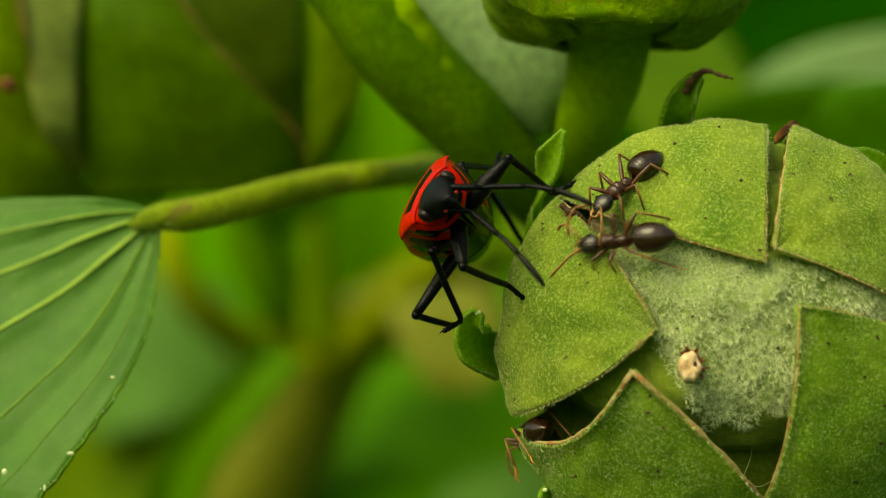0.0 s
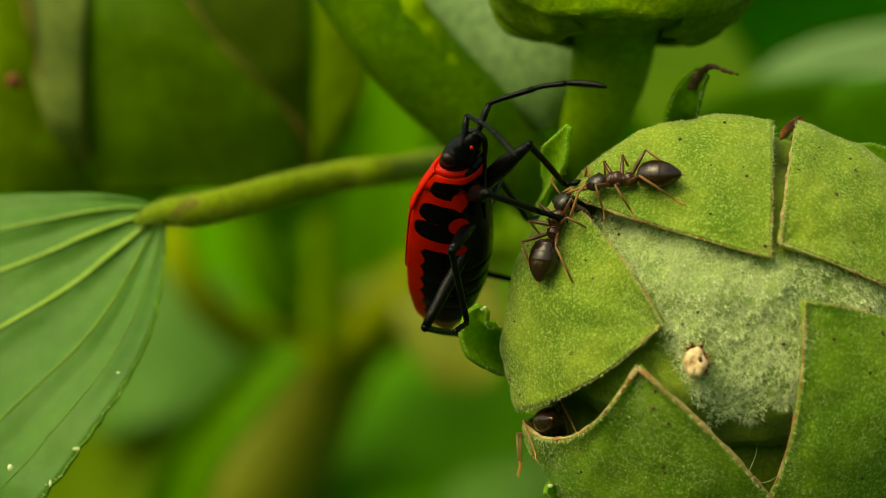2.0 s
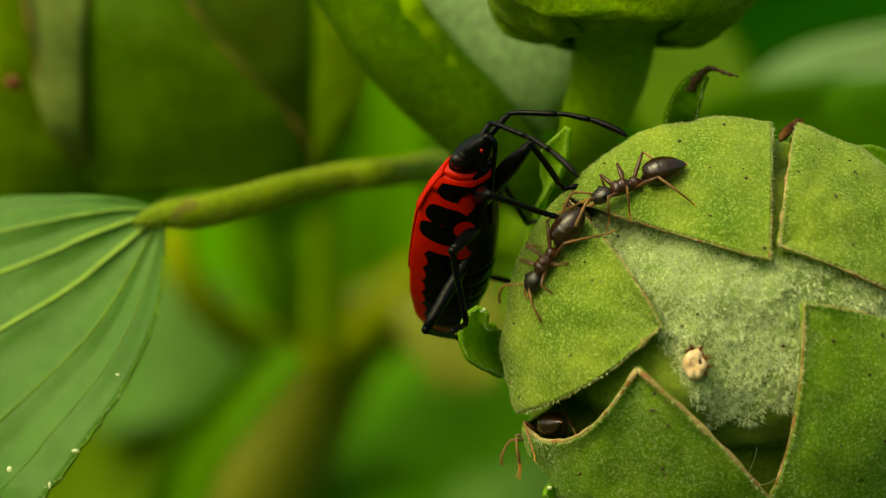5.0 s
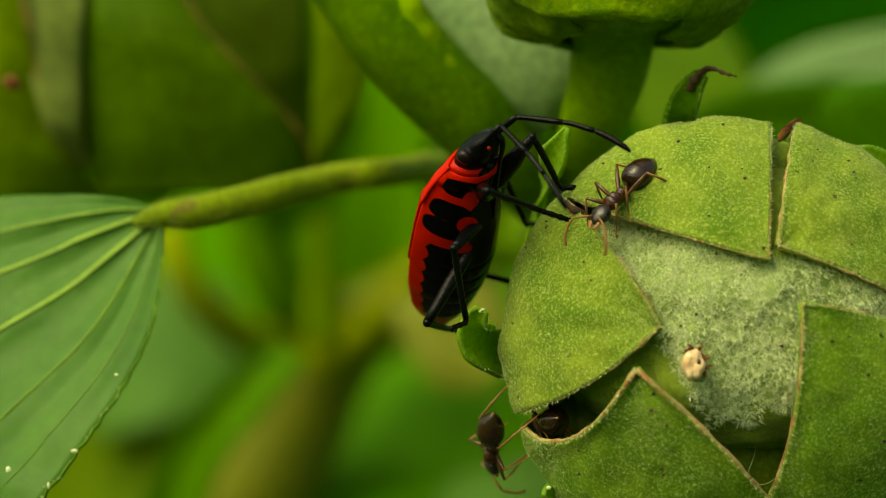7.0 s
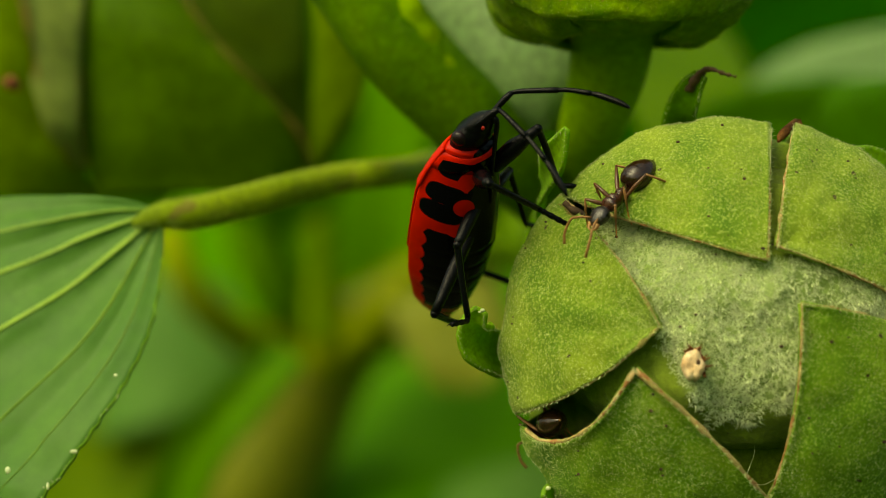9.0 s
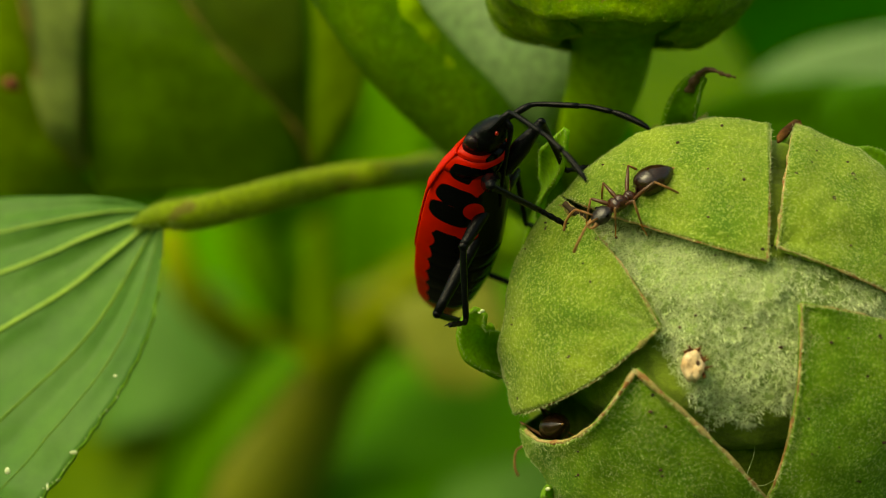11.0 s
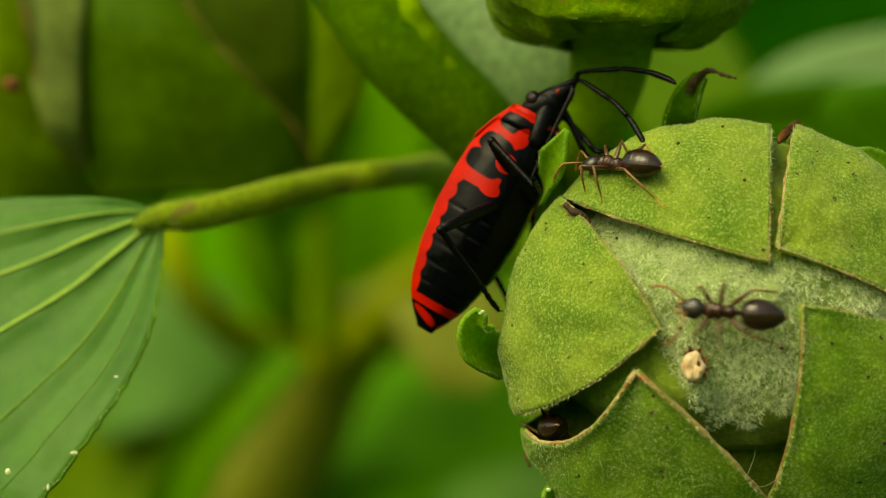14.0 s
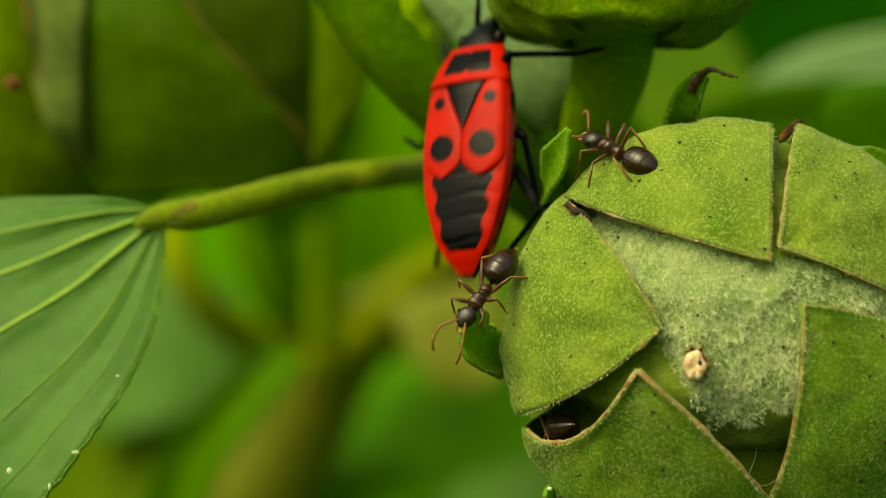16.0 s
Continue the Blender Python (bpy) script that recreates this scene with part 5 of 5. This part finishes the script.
    # t, knee (u, v, depth), end of shin (u, v, depth)
    steps = {
        "fr": [(0, 797, 481, -4, 902, 501, -0.5), (0.3, 797, 481, -4, 902, 501, -0.5), (0.6, 804, 444, -4, 914, 479, -0.5), (0.9, 834, 349, -3, 947, 376, -1),
               (1.5, 833, 340, -3, 946, 378, -1), (3.5, 840, 341, -3, 950, 377, -1), (6.4, 844, 338, -3, 955, 375, -1), (7.5, 850, 330, -3, 950, 370, -1), (8.5, 846, 311, -3, 952, 370, -1),
               (9.0, 847, 315, -3, 953, 370, -1), (11.3, 849, 316, -3, 954, 370, -1), (11.8, 855, 305, -2.6, 955, 372, -1), (12.0, 848, 326, -2.6, 953, 371, -1), (12.3, 940, 200, 1, 1036, 266, 3),
               (13.0, 952, 200, 3.5, 1046, 267, 3.6), (13.3, 982, 188, 4, 1038, 262, 4), (14.0, 1000, 205, 4, 1032, 265, 4),
               (14.8, 1000, 185, 4, 1042, 256, 4), (15.0, 985, 215, 4, 1035, 255, 4.5), (15.4, 890, 290, 2, 945, 345, 5), (15.7, 940, 110, 3, 990, 140, 5), (16, 950, 80, 4, 1010, 95, 5)],
        "mr": [(0, 722, 482, -2, 820, 558, 0), (0.3, 722, 482, -2, 820, 558, 0), (0.6, 732, 489, -2, 820, 569, 0), (0.9, 780, 468, -1.6, 820, 571, 0), (1.5, 781, 467, -1.6, 822, 569, 0), (3.5, 782, 470, -1.6, 821, 569, 0),
               (6.4, 777, 452, -1.6, 822, 565, 0), (7.5, 775, 445, -1.6, 825, 565, 0), (9.0, 773, 452, -1.6, 828, 561, 0), (11.3, 787, 443, -1.6, 825, 563, 0), (11.8, 795, 435, -1.6, 825, 560, 0), (12.0, 779, 451, -1.6, 824, 566, 0),
               (12.3, 811, 349, -2, 904, 452, 0), (12.8, 812, 347, -2, 903, 457, 0), (13.3, 850, 325, -1.5, 904, 453, 0), (13.6, 855, 321, -1.5, 904, 452, 0), (13.9, 884, 232, -1, 949, 332, 1),
               (14.5, 878, 225, -1, 953, 336, 1), (14.8, 876, 225, -1, 950, 336, 1), (15.0, 842, 226, -1, 920, 325, 1), (15.4, 864, 297, 1, 938, 347, 3), (15.7, 878, 258, 2, 938, 328, 4), (16, 940, 250, 4, 950, 360, 5)],
        "hr": [(0, 750, 551, 1, 825, 577, 3), (0.6, 724, 559, 0, 822, 574, 3), (0.9, 724, 590, 0, 805, 586, 3.4), (1.5, 726, 594, 0, 806, 594, 3.4), (4.2, 730, 599, 0, 800, 600, 3.4),
               (6.4, 734, 588, 0, 802, 590, 3.4), (7.5, 742, 573, 0, 804, 580, 3.4), (9.0, 750, 563, 0, 822, 575, 3.4), (11.3, 757, 553, 0, 830, 568, 3.4), (11.8, 765, 535, 0, 850, 568, 2.5),
               (12.0, 743, 596, 0, 830, 580, 2.5), (12.3, 716, 404, 0, 847, 512, 1.5), (12.8, 728, 402, 0, 852, 516, 1.5), (13.3, 764, 388, 0, 849, 502, 1.5), (13.6, 764, 388, 0, 849, 502, 1.5),
               (14.0, 752, 390, 0, 850, 502, 1.5), (14.5, 766, 386, 0, 853, 506, 1.5), (14.8, 766, 388, 0, 853, 500, 1.5), (15.0, 734, 417, 1, 800, 480, 2.5), (15.4, 794, 398, 2, 830, 470, 3),
               (15.7, 850, 400, 3, 870, 480, 5), (16, 920, 380, 5, 900, 440, 6)],
        "fl": [(0, 900, 265, -1, 980, 337, 1), (0.3, 900, 265, -1, 980, 337, 1), (0.6, 902, 264, -1, 987, 334, 1), (0.9, 925, 262, -1, 992, 330, 1), (1.5, 941, 255, -1, 991, 327, 1),
               (3.5, 945, 258, -1, 995, 332, 1), (6.4, 937, 240, -1, 985, 330, 1), (7.5, 943, 222, -1, 990, 330, 1), (8.5, 954, 211, -1, 985, 321, 1), (9.0, 950, 212, -1, 986, 322, 1), (11.3, 955, 188, -1, 1000, 293, 1.5),
               (11.8, 975, 180, -1, 1010, 290, 1.5), (12.0, 890, 268, -1, 905, 340, 1), (12.3, 975, 203, 3, 1045, 262, 4), (13.3, 1000, 190, 4, 1040, 260, 4), (14.0, 1020, 207, 5, 1050, 262, 4), (14.8, 1020, 180, 5, 1050, 250, 4.5),
               (15.4, 930, 300, 6, 960, 340, 6), (15.7, 850, 110, 7, 830, 90, 6), (16, 800, 70, 9, 790, 40, 10)],
        "ml": [(0, 800, 256, 1, 880, 296, 4), (0.3, 800, 256, 1, 880, 296, 4), (0.6, 817, 228, 1, 900, 292, 4), (0.9, 895, 275, 4, 928, 390, 5), (6.4, 900, 270, 4, 928, 395, 5),
               (11.8, 940, 240, 4, 930, 390, 5), (12.3, 905, 330, 6, 932, 385, 6), (13.8, 930, 330, 6, 940, 380, 6), (15.4, 930, 330, 7, 950, 370, 7), (16, 760, 200, 10, 740, 260, 11)],
        "hl": [(0, 880, 345, 6, 925, 418, 7), (0.9, 880, 500, 7, 905, 500, 7), (11.8, 880, 500, 7, 905, 500, 7), (12.3, 840, 480, 7, 885, 520, 6), (15, 850, 470, 8, 890, 500, 7),
               (15.4, 850, 480, 8, 890, 500, 8), (16, 760, 380, 11, 770, 450, 12)]}
    poses = []
    for t in GRID:
        u, v, d, fx, fy, fz, bx, by, bz = lerp_rows(way + way2, t)
        poses.append((t, frame_of(mm(at(u, v, d)), (fx, fy, fz), (bx, by, bz))))
    walk(bug, poses)
    for name, (hip, a, b, thigh, shin) in legs.items():
        ra, rb = [], []
        for t, m in poses:
            ku, kv, kd, fu, fv, fd = lerp_rows(steps[name], t)
            x, y = limb(m, mm(m @ (hip * 0.001)), mm(at(ku, kv, kd)), mm(at(fu, fv, fd)), a, b)
            ra.append((t, x)), rb.append((t, y))
        walk(thigh, ra), walk(shin, rb)
    for (base, scape, lash), rows in zip(feelers, (feel_l, feel_r)):
        ra, rb = [], []
        for t, m in poses:
            eu, ev, tu, tv = lerp_rows(rows, t)
            p = mm(m @ (base * 0.001))
            e = stretch(p, eu, ev, 1.25)
            q = stretch(e, tu, tv, 4.9)
            up = m.to_3x3() @ Vector((0, 0, 1))
            ra.append((t, m.inverted() @ frame_of(p, e - p, up + Vector((0.01, 0.02, 0.03)))))
            rb.append((t, m.inverted() @ frame_of(e, q - e, up + Vector((0, 0, 1.0)))))
        walk(scape, ra), walk(lash, rb)

    # ants: t, thorax (u, v), heading on the bud (right, down), height above the skin
    first = [(0, 1104, 328, -0.75, 0.6), (0.25, 1100, 326, -0.85, 0.4), (0.5, 1098, 317, -1, 0.12), (1, 1096, 315, -1, 0.15), (1.5, 1086, 324, -1, 0.05), (2.5, 1104, 317, -1, 0.1), (3, 1110, 329, -1, 0.2),
             (3.5, 1113, 337, -1, 0.3), (4.2, 1113, 316, -1, 0.12), (6.4, 1091, 349, -0.75, 0.7), (9.0, 1090, 351, -0.75, 0.7), (11.3, 1104, 353, -1, 0.6), (11.5, 1100, 350, -1, 0.55), (11.8, 1090, 338, -1, 0.2),
             (12.0, 1080, 337, -1, 0.12), (12.5, 1082, 343, -1, 0.3), (13.0, 1084, 350, -1, 0.6), (13.3, 1086, 343, -1, 0.45), (13.5, 1086, 338, -1, 0.3), (13.8, 1098, 308, -1, 0)]
    first += [(14.0, 1082, 286, -1, -0.1), (14.3, 1060, 287, -1, 0), (14.5, 1034, 296, -1, 0.12), (14.8, 1010, 299, -1, 0.3), (15.0, 1003, 302, -0.85, 0.5), (15.5, 1044, 279, -1, -0.15), (16, 1080, 262, -0.85, -0.5)]
    second = [(0, 1094, 424, -1, 0.1), (0.1, 1062, 434, -1, 0.15), (0.3, 992, 446, -1, 0.1), (0.5, 973, 452, -1, 0.1), (0.7, 969, 440, -0.8, -0.5), (0.9, 971, 422, -0.45, -0.9), (1.0, 971, 417, -0.35, -0.95),
              (1.5, 980, 411, 0.2, -1), (2.5, 975, 393, 0.4, -0.9), (3.5, 998, 378, 0.6, -0.8), (3.8, 984, 374, 0.25, -1), (4.2, 968, 368, 0, -1), (4.8, 970, 420, -0.5, 0.5), (5.5, 950, 560, -0.3, 1), (6.3, 913, 702, -0.35, 0.9),
              (6.6, 908, 716, -0.4, 0.9), (7.0, 868, 800, 0, 1), (7.5, 877, 810, 0.15, 1), (8.0, 895, 828, 0.3, 1), (8.3, 928, 878, 0.5, 0.85)]
    second += [(8.5, 955, 915, 0.6, 0.8), (9.1, 1080, 1010, 0.8, 0.5), (10.0, 1320, 760, 0.2, -1), (10.8, 1270, 330, -0.3, -1), (11.3, 1215, 165, 0.5, -0.6), (11.5, 1278, 150, 1, 0.05), (11.7, 1345, 165, 0.9, 0.4), (12.0, 1413, 254, 0.25, 1),
               (12.2, 1425, 345, 0.15, 1), (12.4, 1440, 470, 0.2, 1), (12.6, 1486, 575, 0.4, 1), (12.8, 1545, 650, 0.3, 1), (13.1, 1575, 640, -0.6, 0.8), (13.3, 1535, 605, -0.5, 0.85),
               (13.5, 1448, 566, -1, 0), (13.7, 1370, 552, -1, 0), (13.8, 1330, 548, -1, 0)]
    second += [(14.0, 1276, 548, -1, -0.1), (14.2, 1188, 488, -0.9, -0.4), (14.3, 1145, 468, -0.85, -0.4), (14.5, 945, 474, -0.95, 0.3), (14.6, 865, 490, -0.9, 0.4), (15.0, 848, 486, -1, 0.25), (15.5, 846, 496, -1, 0.5), (15.7, 848, 505, -0.9, 0.55), (16, 846, 520, -0.6, 0.8)]
    third = [(0, 960, 760, 0, 0), (1.5, 966, 751, 0, 0), (3.5, 972, 751, 0, 0), (4.2, 973, 752, 0, 0), (6.3, 984, 757, 0, 0), (7.0, 981, 747, 0, 0), (7.4, 978, 741, 0, 0), (8.2, 985, 744, 0, 0), (9, 979, 750, 0, 0),
             (12, 987, 758, 0, 0), (14.5, 978, 755, 0, 0), (15.4, 990, 756, 0, 0), (16, 998, 756, 0, 0)]
    hidden = [(0, 0), (8.3, 0), (9.1, 8), (10.0, 17), (10.8, 14), (11.1, 3), (11.3, 2), (11.6, 1.2), (11.9, 0), (14.4, 0), (14.7, -2.6), (16, -2.8)]
    leaning = [(0, 0), (14.3, 0), (14.8, -1.4), (15.2, -1.4), (15.7, 0), (16, 0)]
    for which, rows in enumerate((first, second, third)):
        body, feel, limbs = ant()
        poses, planted = [], [None] * 6
        tracks = [([], []) for _ in range(6)]
        lashes = [[], []]
        for t in GRID:
            u, v, hx, hv = lerp_rows(rows, t)
            p, nrm = bud_point(u, v, 0.83 if which < 2 else -0.55)
            ahead = Vector((hx, 0, -hv)).normalized()
            if which == 1:
                p.y += lerp_rows(hidden, t)[0]
                if 8.9 < t < 11.0:
                    nrm = Vector((nrm.x, 0.9, nrm.z))
                if t > 14.5:                   # standing on the edge of the bract
                    nrm = Vector((-0.15, -0.85, 0.5))
            if which == 0:                     # standing on the upper slope
                p.y += lerp_rows(leaning, t)[0]
                nrm = (nrm + Vector((0, 0, 0.55))).normalized()
            if nrm.y > -0.35:
                nrm = Vector((nrm.x, nrm.y - (0.3 if which else 0.8), nrm.z))
            lean = (ahead.x * nrm.x + ahead.z * nrm.z) / min(-0.25, nrm.y)      # keeps the heading as seen from in front
            ahead = Vector((ahead.x, max(-1.3, min(1.3, -lean)), ahead.z)).normalized()
            m = frame_of(p, ahead, nrm)
            if which == 2:                     # tail towards the opening of the hollow
                lean = 0.12 * math.sin(t * 1.1)
                f = Vector((-0.15 + lean, 0.9, -0.25)).normalized()
                m = frame_of(mm(at(u, v, 0.5)) + f * 1.6, f, (-0.2, -0.5, 0.8))
            poses.append((t, m))
            inv = m.inverted()
            for k, (hip, ta, tb, thigh, shin, rest, sgn) in enumerate(limbs):
                home = mm(m @ (rest * (0.45 if which == 2 and t > 6.8 else 1) * 0.001))
                if planted[k] is None or (home - planted[k]).length > (0.55 + 0.12 * (k % 3)):
                    jit = rough_of((t * 3.1, k * 7.7, which * 5), 1.0, 0.25)
                    planted[k] = home + (m.to_3x3() @ Vector((jit, -jit * 0.6, 0)))
                knee = mm(m @ (Vector((hip.x * 1.3 + rest.x * 0.3, sgn * 0.8, 0.65)) * 0.001))
                x, y = limb(m, mm(m @ (hip * 0.001)), knee, planted[k], ta, tb)
                tracks[k][0].append((t, x)), tracks[k][1].append((t, y))
            for k, (base, o, sgn) in enumerate(feel):
                sway = rough_of((t * 1.7, k * 9.3, which * 3.3), 1.0, 60)
                nod = rough_of((t * 2.3 + 40, k * 5.3, which * 7.3), 1.0, 40)
                lashes[k].append((t, pose(*(base * 0.001), sgn * -15, -8 + nod, sgn * 48 + sway)))
        walk(body, poses)
        for (hip, ta, tb, thigh, shin, rest, sgn), (ra, rb) in zip(limbs, tracks):
            walk(thigh, ra), walk(shin, rb)
        for (base, o, sgn), rr in zip(feel, lashes):
            walk(o, rr)


motions()
